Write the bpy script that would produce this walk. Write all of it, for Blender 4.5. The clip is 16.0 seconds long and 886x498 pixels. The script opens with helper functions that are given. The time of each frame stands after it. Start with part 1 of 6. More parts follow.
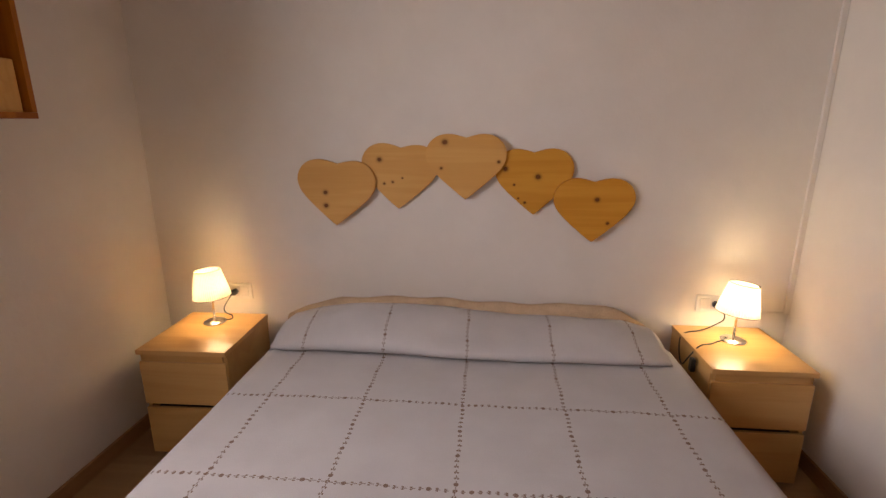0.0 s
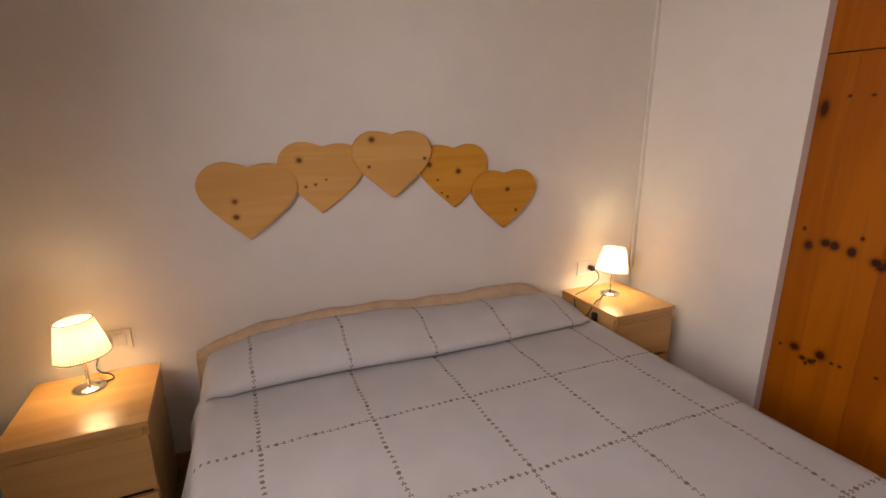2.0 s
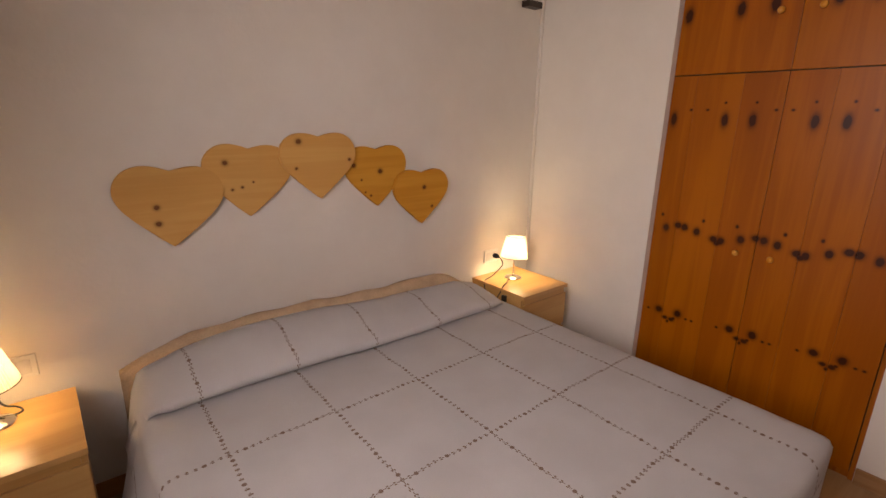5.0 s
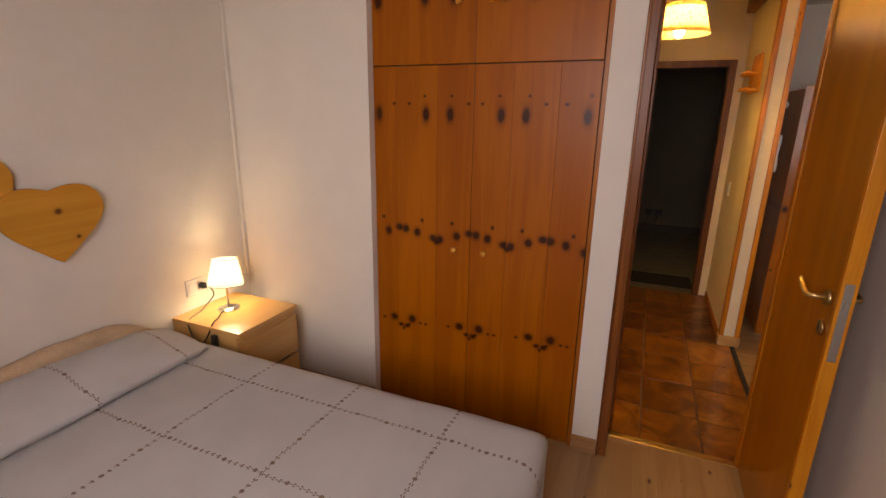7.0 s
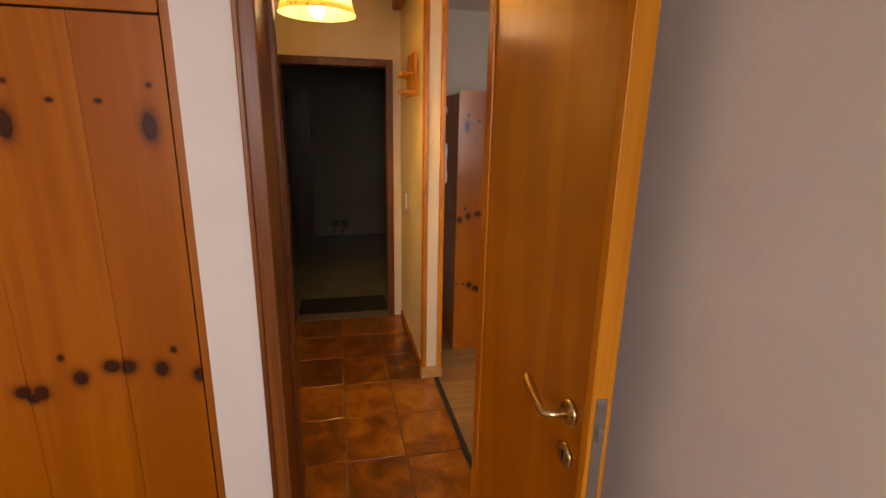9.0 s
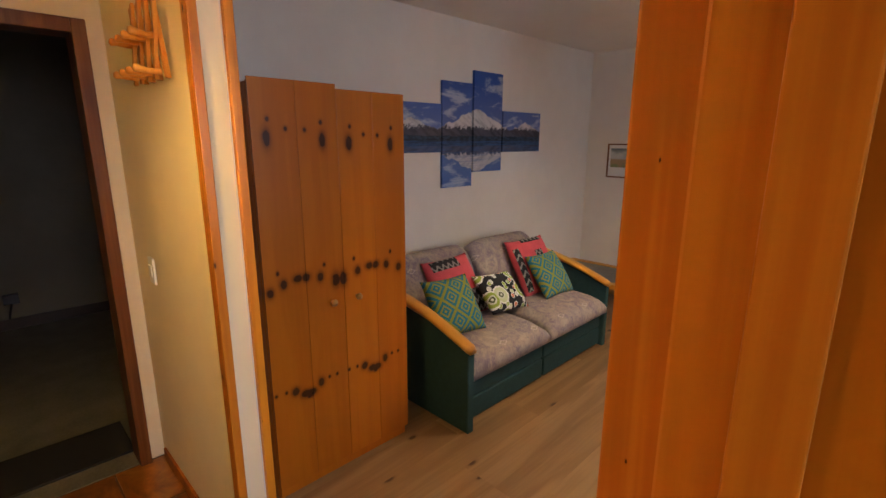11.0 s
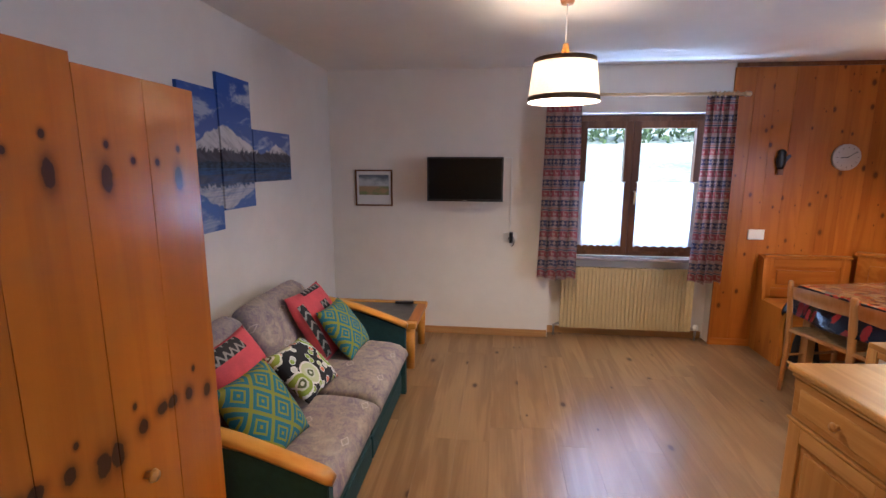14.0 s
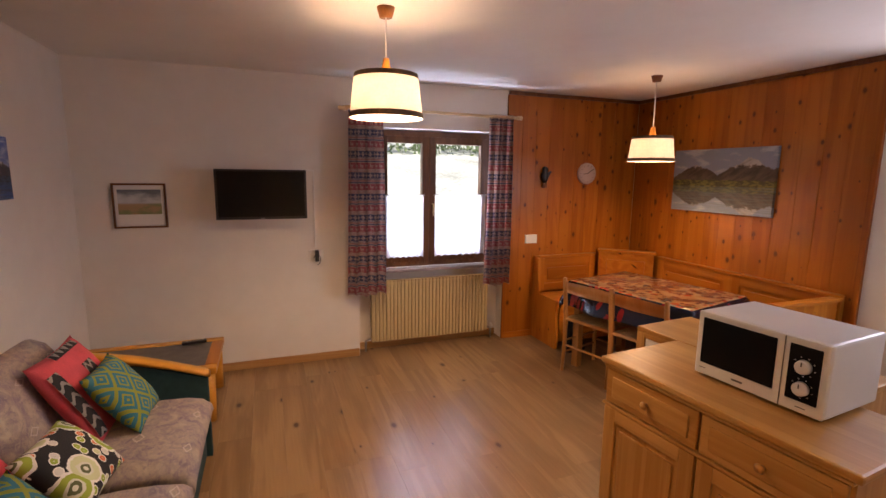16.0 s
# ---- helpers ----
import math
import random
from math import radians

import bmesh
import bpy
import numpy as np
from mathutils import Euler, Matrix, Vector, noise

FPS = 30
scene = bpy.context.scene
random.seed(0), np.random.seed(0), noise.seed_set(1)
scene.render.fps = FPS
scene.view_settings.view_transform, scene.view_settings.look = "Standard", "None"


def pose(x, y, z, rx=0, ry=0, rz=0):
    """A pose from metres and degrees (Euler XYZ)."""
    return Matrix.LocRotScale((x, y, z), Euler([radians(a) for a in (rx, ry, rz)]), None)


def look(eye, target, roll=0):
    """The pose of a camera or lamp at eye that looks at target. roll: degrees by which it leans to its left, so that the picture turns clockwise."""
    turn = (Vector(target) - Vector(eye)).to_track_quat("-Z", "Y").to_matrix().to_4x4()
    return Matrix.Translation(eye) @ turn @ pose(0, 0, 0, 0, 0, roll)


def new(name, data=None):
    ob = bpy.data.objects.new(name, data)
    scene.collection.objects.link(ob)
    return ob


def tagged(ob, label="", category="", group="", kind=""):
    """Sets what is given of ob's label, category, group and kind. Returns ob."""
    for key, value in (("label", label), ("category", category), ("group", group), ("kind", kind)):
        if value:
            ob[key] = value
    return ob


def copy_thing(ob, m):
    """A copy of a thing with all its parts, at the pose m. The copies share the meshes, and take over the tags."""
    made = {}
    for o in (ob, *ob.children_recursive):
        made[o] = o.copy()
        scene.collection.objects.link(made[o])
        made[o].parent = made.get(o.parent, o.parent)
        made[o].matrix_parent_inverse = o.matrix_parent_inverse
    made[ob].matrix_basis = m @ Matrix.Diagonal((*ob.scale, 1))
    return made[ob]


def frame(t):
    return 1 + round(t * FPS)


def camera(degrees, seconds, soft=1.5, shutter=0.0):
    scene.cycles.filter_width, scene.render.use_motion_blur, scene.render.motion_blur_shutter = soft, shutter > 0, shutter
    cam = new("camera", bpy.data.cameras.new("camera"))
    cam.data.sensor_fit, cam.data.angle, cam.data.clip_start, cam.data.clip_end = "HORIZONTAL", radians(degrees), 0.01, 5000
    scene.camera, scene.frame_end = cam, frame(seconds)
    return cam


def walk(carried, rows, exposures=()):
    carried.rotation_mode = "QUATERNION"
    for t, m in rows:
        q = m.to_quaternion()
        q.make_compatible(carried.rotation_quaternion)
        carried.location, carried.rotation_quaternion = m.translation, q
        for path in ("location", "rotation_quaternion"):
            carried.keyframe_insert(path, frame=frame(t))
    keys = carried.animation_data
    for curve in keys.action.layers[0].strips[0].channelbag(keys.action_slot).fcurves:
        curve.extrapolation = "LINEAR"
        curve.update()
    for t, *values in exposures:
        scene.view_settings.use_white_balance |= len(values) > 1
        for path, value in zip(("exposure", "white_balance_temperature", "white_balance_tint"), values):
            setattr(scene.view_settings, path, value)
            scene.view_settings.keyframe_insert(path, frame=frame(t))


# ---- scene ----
cam = camera(86.2, 16.0)
PATH = [
    (0, (0.259, 0.671, 1.49), (0.08, 2.598, 0.986), -0.1),
    (0.5, (0.087, 0.771, 1.477), (0.234, 2.698, 0.963), -0.1),
    (1, (-0.087, 0.807, 1.478), (0.311, 2.698, 0.964), -0.2),
    (1.5, (-0.315, 0.782, 1.487), (0.28, 2.621, 0.973), -0.1),
    (2, (-0.5, 0.803, 1.489), (0.27, 2.575, 0.973), -0.1),
    (2.5, (-0.643, 0.886, 1.496), (0.244, 2.602, 0.979), -0.1),
    (3, (-0.776, 0.894, 1.505), (0.196, 2.564, 0.988), -0.1),
    (3.5, (-0.836, 0.865, 1.49), (0.254, 2.462, 0.979), -0.3),
    (3.7, (-0.863, 0.849, 1.494), (0.277, 2.409, 0.976), 0.5),
    (5.8, (-0.717, 0.81, 1.546), (0.613, 2.196, 0.988), 0.1),
    (6, (-0.692, 0.834, 1.529), (0.72, 2.139, 0.98), 0.6),
    (6.5, (-0.53, 0.864, 1.526), (1.097, 1.894, 0.986), 1.0),
    (7, (-0.303, 0.831, 1.536), (1.471, 1.579, 0.994), 0.9),
    (7.5, (-0.134, 0.783, 1.558), (1.728, 1.264, 1.01), 0.6),
    (8, (0.072, 0.768, 1.566), (1.986, 0.97, 1.022), 0.9),
    (8.5, (0.349, 0.741, 1.565), (2.274, 0.597, 1.043), 1.1),
    (9, (0.641, 0.705, 1.556), (2.526, 0.27, 1.046), 1.1),
    (9.2, (0.752, 0.695, 1.56), (2.625, 0.207, 1.056), 1.0),
    (11.3, (2.017, 0.673, 1.537), (3.297, -0.799, 1.094), 0.1),
    (11.5, (2.103, 0.657, 1.543), (3.324, -0.865, 1.102), 0.1),
    (12, (2.306, 0.597, 1.546), (3.353, -1.051, 1.113), 0.2),
    (12.5, (2.474, 0.539, 1.556), (3.36, -1.204, 1.137), 0.2),
    (13, (2.608, 0.498, 1.56), (3.307, -1.333, 1.16), 0.2),
    (13.5, (2.715, 0.487, 1.567), (3.168, -1.424, 1.191), 0.3),
    (14, (2.819, 0.41, 1.555), (3.042, -1.546, 1.206), 0.2),
    (14.5, (2.925, 0.308, 1.585), (2.972, -1.663, 1.249), 0.3),
    (15, (3.01, 0.254, 1.589), (2.891, -1.718, 1.275), 0.3),
    (15.5, (3.075, 0.195, 1.582), (2.672, -1.74, 1.282), 0.4),
    (16, (3.063, 0.205, 1.604), (2.374, -1.646, 1.292), 0.7),
]
EXPOSURES = [(0.0, 0.20, 6950, 18), (3.0, 0.16, 7300, 19), (6.0, 0.12, 7500, 20), (9.0, 0.58, 7350, 19), (11.3, 0.76, 5650, 16), (12.0, 0.82, 5050, 16), (13.5, 0.94, 4950, 18), (14.5, 0.92, 5650, 20), (15.5, 0.82, 6500, 28), (16.0, 0.66, 6750, 33)]
walk(cam, [(t, look(eye, target, roll)) for t, eye, target, roll in PATH], EXPOSURES)

SKY, SUN = 0.15, 5.0
W_BED_L, W_BED_R, W_HALL, W_LIV, W_DIN = 3.1, 4.9, 38.0, 54.0, 30.0
W_BEDDAY, W_LIVDAY, W_WEST = 19.5, 48.0, 15.0

# ---- light ----
world = bpy.data.worlds.new("sky")
scene.world = world
world.use_nodes = True
_wt = world.node_tree
_sky = _wt.nodes.new("ShaderNodeTexSky")
_sky.sky_type, _sky.sun_disc = "NISHITA", False
_sky.sun_elevation, _sky.sun_rotation = radians(46), radians(75)
_wt.nodes["Background"].inputs["Strength"].default_value = SKY
_wt.links.new(_sky.outputs[0], _wt.nodes["Background"].inputs["Color"])


def lamp(name, kind, place, watts, colour, size=0.03):
    data = bpy.data.lights.new(name, kind)
    data.energy, data.color = watts, colour
    if kind == "POINT":
        data.shadow_soft_size = size
    ob = new(name, data)
    ob.location = place
    return ob


sun = lamp("sun", "SUN", (0, 0, 30), SUN, (1.0, 0.95, 0.86))
sun.data.angle = radians(0.5)
sun.matrix_world = look((26, 1, 27), (0, -6, 0))
lamp("bedside_bulb", "POINT", (-1.075, 2.75, 0.735), W_BED_L, (1.0, 0.72, 0.38), 0.05)
lamp("bedside_bulb", "POINT", (1.390, 2.757, 0.735), W_BED_R, (1.0, 0.82, 0.50), 0.05)
lamp("hall_bulb", "POINT", (2.93, 0.75, 2.09), W_HALL, (1.0, 0.62, 0.17), 0.05)
lamp("living_bulb", "POINT", (2.503, -2.105, 1.96), W_LIV, (1.0, 0.77, 0.46), 0.06)
lamp("dining_bulb", "POINT", (0.21, -2.79, 1.80), W_DIN, (1.0, 0.75, 0.44), 0.06)
day = lamp("bedroom_window_daylight", "AREA", (-1.50, 1.05, 1.8), W_BEDDAY, (0.98, 0.94, 1.0))
day.data.shape, day.data.size, day.data.size_y = "RECTANGLE", 1.38, 1.0
day.data.spread = radians(130)
day.matrix_world = look((-1.50, 1.05, 1.80), (0.6, 1.6, 1.0))
sky_lamp = lamp("living_window_daylight", "AREA", (1.59, -4.10, 1.45), W_LIVDAY, (0.74, 0.86, 1.0))
sky_lamp.data.shape, sky_lamp.data.size, sky_lamp.data.size_y = "RECTANGLE", 1.4, 0.9
sky_lamp.matrix_world = look((1.59, -5.6, 2.50), (1.8, -2.0, 0.9))
# Added fill hidden below the sill, in place of light off the meadow.
up_lamp = lamp("added_ground_bounce", "AREA", (1.59, -4.5, 0.3), 48.0, (0.58, 0.76, 1.0))
up_lamp.data.shape, up_lamp.data.size, up_lamp.data.size_y = "RECTANGLE", 1.4, 0.5
up_lamp.matrix_world = look((1.59, -4.55, 0.30), (1.7, -2.6, 2.3))
west_lamp = lamp("kitchen_window_daylight", "AREA", (-0.64, -0.80, 1.55), W_WEST, (0.84, 0.91, 1.0))
west_lamp.data.shape, west_lamp.data.size, west_lamp.data.size_y = "RECTANGLE", 1.05, 1.1
west_lamp.matrix_world = look((-0.64, -0.80, 1.55), (4.0, -1.3, 1.55))


# ---- node arithmetic ----
class Ex:
    """A number or vector in a node tree, with the usual arithmetic."""

    def __init__(self, tree, socket):
        self.tree, self.socket = tree, socket

    def op(self, name, *others):
        node = self.tree.nodes.new("ShaderNodeMath")
        node.operation = name
        for slot, value in zip(node.inputs, (self, *others)):
            if isinstance(value, Ex):
                self.tree.links.new(value.socket, slot)
            else:
                slot.default_value = value
        return Ex(self.tree, node.outputs[0])

    def __add__(self, o): return self.op("ADD", o)
    def __radd__(self, o): return self.op("ADD", o)
    def __sub__(self, o): return self.op("SUBTRACT", o)
    def __rsub__(self, o): return (self * -1).op("ADD", o)
    def __mul__(self, o): return self.op("MULTIPLY", o)
    def __rmul__(self, o): return self.op("MULTIPLY", o)
    def __truediv__(self, o): return self.op("DIVIDE", o)
    def __abs__(self): return self.op("ABSOLUTE")
    def fract(self): return self.op("FRACT")
    def floor(self): return self.op("FLOOR")
    def below(self, o): return self.op("LESS_THAN", o)
    def above(self, o): return self.op("GREATER_THAN", o)
    def least(self, o): return self.op("MINIMUM", o)
    def most(self, o): return self.op("MAXIMUM", o)
    def power(self, o): return self.op("POWER", o)
    def sine(self): return self.op("SINE")
    def clamp(self):
        e = self.op("ADD", 0.0)
        e.socket.node.use_clamp = True
        return e

    def step(self, lo, hi):
        """0 at lo, 1 at hi, smooth between."""
        node = self.tree.nodes.new("ShaderNodeMapRange")
        node.interpolation_type = "SMOOTHSTEP"
        self.tree.links.new(self.socket, node.inputs[0])
        node.inputs[1].default_value, node.inputs[2].default_value = lo, hi
        return Ex(self.tree, node.outputs[0])

    def off(self, period):
        """Distance to the nearest multiple of period."""
        return abs((self / period + 0.5).fract() - 0.5) * period


class Mat:
    """A material under construction: its coordinates, textures and mixing."""

    def __init__(self, name, rough=0.6, metal=0.0, coat=0.0, spec=0.5):
        self.mat = bpy.data.materials.new(name)
        self.mat.use_nodes = True
        self.t = self.mat.node_tree
        self.bsdf = self.t.nodes["Principled BSDF"]
        for key, value in (("Roughness", rough), ("Metallic", metal), ("Coat Weight", coat), ("Specular IOR Level", spec)):
            self.bsdf.inputs[key].default_value = value
        self.coords = self.t.nodes.new("ShaderNodeTexCoord")

    def space(self, which="Object"):
        sep = self.t.nodes.new("ShaderNodeSeparateXYZ")
        self.t.links.new(self.coords.outputs[which], sep.inputs[0])
        return [Ex(self.t, s) for s in sep.outputs]

    def random(self):
        return Ex(self.t, self.t.nodes.new("ShaderNodeObjectInfo").outputs["Random"])

    def vec(self, x=0.0, y=0.0, z=0.0):
        node = self.t.nodes.new("ShaderNodeCombineXYZ")
        for slot, value in zip(node.inputs, (x, y, z)):
            if isinstance(value, Ex):
                self.t.links.new(value.socket, slot)
            else:
                slot.default_value = value
        return node.outputs[0]

    def noise(self, v, scale=5.0, detail=3.0, rough=0.5, warp=0.0):
        node = self.t.nodes.new("ShaderNodeTexNoise")
        self.t.links.new(v, node.inputs["Vector"])
        for key, value in (("Scale", scale), ("Detail", detail), ("Roughness", rough), ("Distortion", warp)):
            node.inputs[key].default_value = value
        return Ex(self.t, node.outputs[0])

    def cells(self, v, scale=5.0, feature="F1"):
        node = self.t.nodes.new("ShaderNodeTexVoronoi")
        node.feature = feature
        self.t.links.new(v, node.inputs["Vector"])
        node.inputs["Scale"].default_value = scale
        return node

    def ramp(self, e, stops, hard=False):
        node = self.t.nodes.new("ShaderNodeValToRGB")
        if hard:
            node.color_ramp.interpolation = "CONSTANT"
        el = node.color_ramp.elements
        while len(el) < len(stops):
            el.new(0.5)
        for e_, (at, col) in zip(el, stops):
            e_.position, e_.color = at, (*col, 1)
        self.t.links.new(e.socket, node.inputs[0])
        return node.outputs[0]

    def mix(self, f, a, b, mode="MIX"):
        node = self.t.nodes.new("ShaderNodeMix")
        node.data_type, node.blend_type = "RGBA", mode
        for slot, value in ((node.inputs[0], f), (node.inputs[6], a), (node.inputs[7], b)):
            if isinstance(value, Ex):
                self.t.links.new(value.socket, slot)
            elif isinstance(value, bpy.types.NodeSocket):
                self.t.links.new(value, slot)
            elif isinstance(value, tuple):
                slot.default_value = (*value, 1)
            else:
                slot.default_value = value
        return node.outputs[2]

    def colour(self, c):
        if isinstance(c, tuple):
            self.bsdf.inputs["Base Color"].default_value = (*c, 1)
        else:
            self.t.links.new(c, self.bsdf.inputs["Base Color"])
        return self

    def rough(self, e):
        self.t.links.new(e.socket, self.bsdf.inputs["Roughness"])
        return self

    def bump(self, e, strength=0.2, depth=0.01):
        node = self.t.nodes.new("ShaderNodeBump")
        node.inputs["Strength"].default_value, node.inputs["Distance"].default_value = strength, depth
        self.t.links.new(e.socket, node.inputs["Height"])
        self.t.links.new(node.outputs[0], self.bsdf.inputs["Normal"])
        return self


def plain(name, colour, rough=0.5, metal=0.0, vary=0.06, scale=9.0, bump=0.05, coat=0.0):
    m = Mat(name, rough, metal, coat)
    v = m.coords.outputs["Object"]
    a, b = m.noise(v, scale, 4), m.noise(v, scale * 12, 3)
    dark = tuple(c * (1 - 2.2 * vary) for c in colour)
    m.colour(m.mix((a * 0.6 + b * 0.4).step(0.3, 0.7), dark, colour))
    m.bump(a * 0.4 + b, bump, 0.004)
    return m.mat


def plaster(name, colour, dirty):
    m = Mat(name, 0.85, spec=0.25)
    v = m.coords.outputs["Object"]
    large, mid, fine = m.noise(v, 0.9, 3), m.noise(v, 7, 5, 0.6), m.noise(v, 60, 3)
    m.colour(m.mix((large * 0.7 + mid * 0.3).step(0.3, 0.72), dirty, colour))
    return m.bump(mid * 1.2 + fine * 0.5, 0.22, 0.006).mat


def wood(name, light, dark, axis=2, dense=(6.5, 2.9), rough=0.38, grain=1.0, knots=(), speck=0.0, coat=0.15, vary=0.25, contrast=1.0, ring=(0.045, 0.0095, 0.002), sheen=0.25):
    """Timber with its grain along one axis; knots are (across, along, half width, half height)."""
    m = Mat(name, rough, coat=coat, spec=0.22)
    m.bsdf.inputs["Coat Roughness"].default_value = sheen
    c = m.space()
    r = m.random()
    along = c[axis]
    u, w = [c[i] for i in range(3) if i != axis]
    shift = r * 37.0
    fine = m.noise(m.vec(u * 90 + shift, w * 90, along * 3), 1.0, 4, 0.6)
    flow = m.noise(m.vec(u * 7 * grain + shift, w * 7 * grain, along * 0.55), 1.0, 3, 0.55, 0.6)
    rings = ((flow * 26.0).sine() * 0.5 + 0.5)
    f = (fine * 0.45 + rings * 0.25 + flow * 0.55 + (r - 0.5) * vary).step(0.28, 0.95) * contrast
    col = m.mix(f, light, dark)
    wide = m.noise(m.vec(u * 2.0 + shift, w * 2.0, along * 0.8), 1.0, 2)
    col = m.mix(wide.step(0.35, 0.75) * (0.35 * contrast), col, tuple(0.6 * x for x in dark))
    mark = None
    wob = (m.noise(m.coords.outputs["Object"], 55.0, 3) - 0.5) * 1.1
    for across, along_at, hw, hh in knots:
        d = ((w - across) / hw).power(2.0) + ((along - along_at) / hh).power(2.0)
        k = (d * 0.75 + wob + 0.55).op("POWER", -1.0)
        mark = k if mark is None else mark.most(k)
    if speck:
        cell = m.cells(m.vec((u + w) * dense[0] + shift, along * dense[1] + shift * 1.7), 1.0)
        cell.voronoi_dimensions = "2D"
        tint = Ex(m.t, cell.outputs["Color"])
        k = ((Ex(m.t, cell.outputs["Distance"]) / ((tint - 0.35).most(0.02) * (speck * 2.6))).power(2.0) + 0.5).op("POWER", -1.0)
        mark = k if mark is None else mark.most(k)
    if mark is not None:
        col = m.mix(mark.step(0.07, 0.62) * 0.8, col, tuple(0.45 * x for x in dark))
        col = m.mix(mark.step(0.58, 0.76), col, ring)
    m.colour(col)
    return m.bump(fine * 0.6 + rings * 0.15, 0.12, 0.003).mat


# ---- materials ----
WHITE_WALL = plaster("warm_white_plaster", (0.78, 0.73, 0.66), (0.70, 0.645, 0.575))
CEILING = plaster("ceiling_paint", (0.80, 0.775, 0.73), (0.74, 0.71, 0.66))
# Hall plaster with the pendant's yellow light mixed into its colour.
HALL_LAMPLIT = plaster("lamplit_hall_plaster", (0.82, 0.72, 0.50), (0.75, 0.64, 0.42))
# Cream plaster, darkened in colour for the shade of the unlit landing.
LANDING_SHADED = plaster("shade_darkened_plaster", (0.24, 0.22, 0.17), (0.18, 0.16, 0.12))
PINE_ORANGE = ((0.40, 0.112, 0.0018), (0.23, 0.045, 0.001))


def festoon():
    """Knots of the wardrobe fronts: a row of large ones, then two garlands, across and up in metres."""
    out = [(y, 1.541, 0.012, 0.024) for y in (2.04, 1.793, 1.673, 1.434, 1.325, 1.071)]
    row = ((2.084, 0.947), (1.998, 0.971), (1.837, 0.978), (1.628, 0.979), (1.473, 0.984), (1.28, 0.987), (1.113, 0.994), (1.033, 0.971))
    out += [(y, z, 0.012, 0.015) for y, z in row]
    clumps = ((1.917, 0.991), (1.732, 0.953), (1.547, 0.994), (1.377, 0.960), (1.197, 1.006))
    for i, (y, z) in enumerate(clumps):
        out += [(y + 0.018, z + 0.004, 0.014, 0.012), (y - 0.016, z, 0.013, 0.014)]
        if i % 2:
            out += [(y, z - 0.012, 0.012, 0.010)]
    for y, z in ((1.919, 0.502), (1.551, 0.514), (1.198, 0.528)):
        out += [(y + 0.052, z, 0.014, 0.013), (y - 0.052, z + 0.004, 0.014, 0.015)]
        out += [(y + 0.012, z - 0.038, 0.010, 0.007), (y - 0.022, z - 0.040, 0.011, 0.008), (y - 0.004, z - 0.056, 0.005, 0.006), (y - 0.035, z - 0.030, 0.006, 0.005)]
        out += [(y + side, z - 0.012, 0.005, 0.004) for side in (0.112, -0.100, -0.130)]
    out += [(y, 1.040, 0.005, 0.006) for y in (2.025, 1.811, 1.653, 1.451, 1.311, 1.084)]
    out += [(y, 1.588, 0.005, 0.004) for y in (1.958, 1.879, 1.585, 1.521, 1.242, 1.158)]
    out += [(y, 1.621, 0.004, 0.004) for y in (2.07, 1.80, 1.667, 1.443, 1.313, 1.063)]
    return out


CLOSET = wood("knotty_pine_closet", *PINE_ORANGE, axis=2, knots=festoon(), coat=0.06, contrast=0.55)
CLOSET_TOP = wood("knotty_pine_closet_top", *PINE_ORANGE, axis=2, knots=[(y, 2.03, 0.014, 0.025) for y in (2.035, 1.80, 1.665, 1.44, 1.32, 1.07)], coat=0.06, contrast=0.55)


def festoon_small():
    out = [(y, z, 0.012, 0.025) for y, z in ((-0.123, 1.545), (-0.357, 1.537), (-0.484, 1.526), (-0.706, 1.520))]
    row = ((-0.09, 0.945), (-0.148, 0.970), (-0.314, 0.970), (-0.503, 0.962), (-0.667, 0.962), (-0.742, 0.937))
    out += [(y, z, 0.012, 0.016) for y, z in row]
    for y, z, dip in ((-0.23, 0.981, 0.0), (-0.409, 0.940, 0.012), (-0.587, 0.971, 0.0)):
        out += [(y + 0.019, z + 0.002, 0.016, 0.013 + dip), (y - 0.018, z, 0.015, 0.014 + dip)]
    for y, z in ((-0.230, 0.489), (-0.587, 0.486)):
        out += [(y + 0.063, z, 0.014, 0.015), (y - 0.060, z, 0.012, 0.016)]
        out += [(y + 0.018, z - 0.026, 0.018, 0.014), (y - 0.012, z - 0.030, 0.018, 0.014), (y, z - 0.044, 0.010, 0.008)]
        out += [(y + side, z + 0.010, 0.005, 0.006) for side in (0.105, 0.150, -0.102, -0.142)]
    out += [(y, 1.020, 0.005, 0.007) for y in (-0.126, -0.335, -0.486, -0.692)]
    out += [(y, z, 0.0055, 0.007) for y, z in ((-0.131, 1.614), (-0.201, 1.580), (-0.281, 1.577), (-0.353, 1.607), (-0.491, 1.594), (-0.560, 1.562), (-0.635, 1.559), (-0.712, 1.592))]
    return out


WARDROBE = wood("knotty_pine_wardrobe", (0.48, 0.142, 0.0025), (0.33, 0.080, 0.0015), axis=2, knots=festoon_small(), coat=0.6, sheen=0.17, rough=0.4, contrast=0.5)
PANEL = wood("pine_panelling", (0.43, 0.140, 0.010), (0.27, 0.068, 0.0035), axis=2, dense=(9.0, 6.0), speck=0.075, ring=(0.11, 0.030, 0.006), vary=0.35, coat=0.2, contrast=0.75)
BENCH = wood("honey_pine", (0.54, 0.195, 0.018), (0.37, 0.108, 0.007), axis=0, speck=0.035)
BENCH_UP = wood("honey_pine_upright", (0.54, 0.195, 0.018), (0.37, 0.108, 0.007), axis=2, speck=0.03)
BENCH_Y = wood("honey_pine_lengthwise", (0.54, 0.195, 0.018), (0.37, 0.108, 0.007), axis=1, speck=0.03)
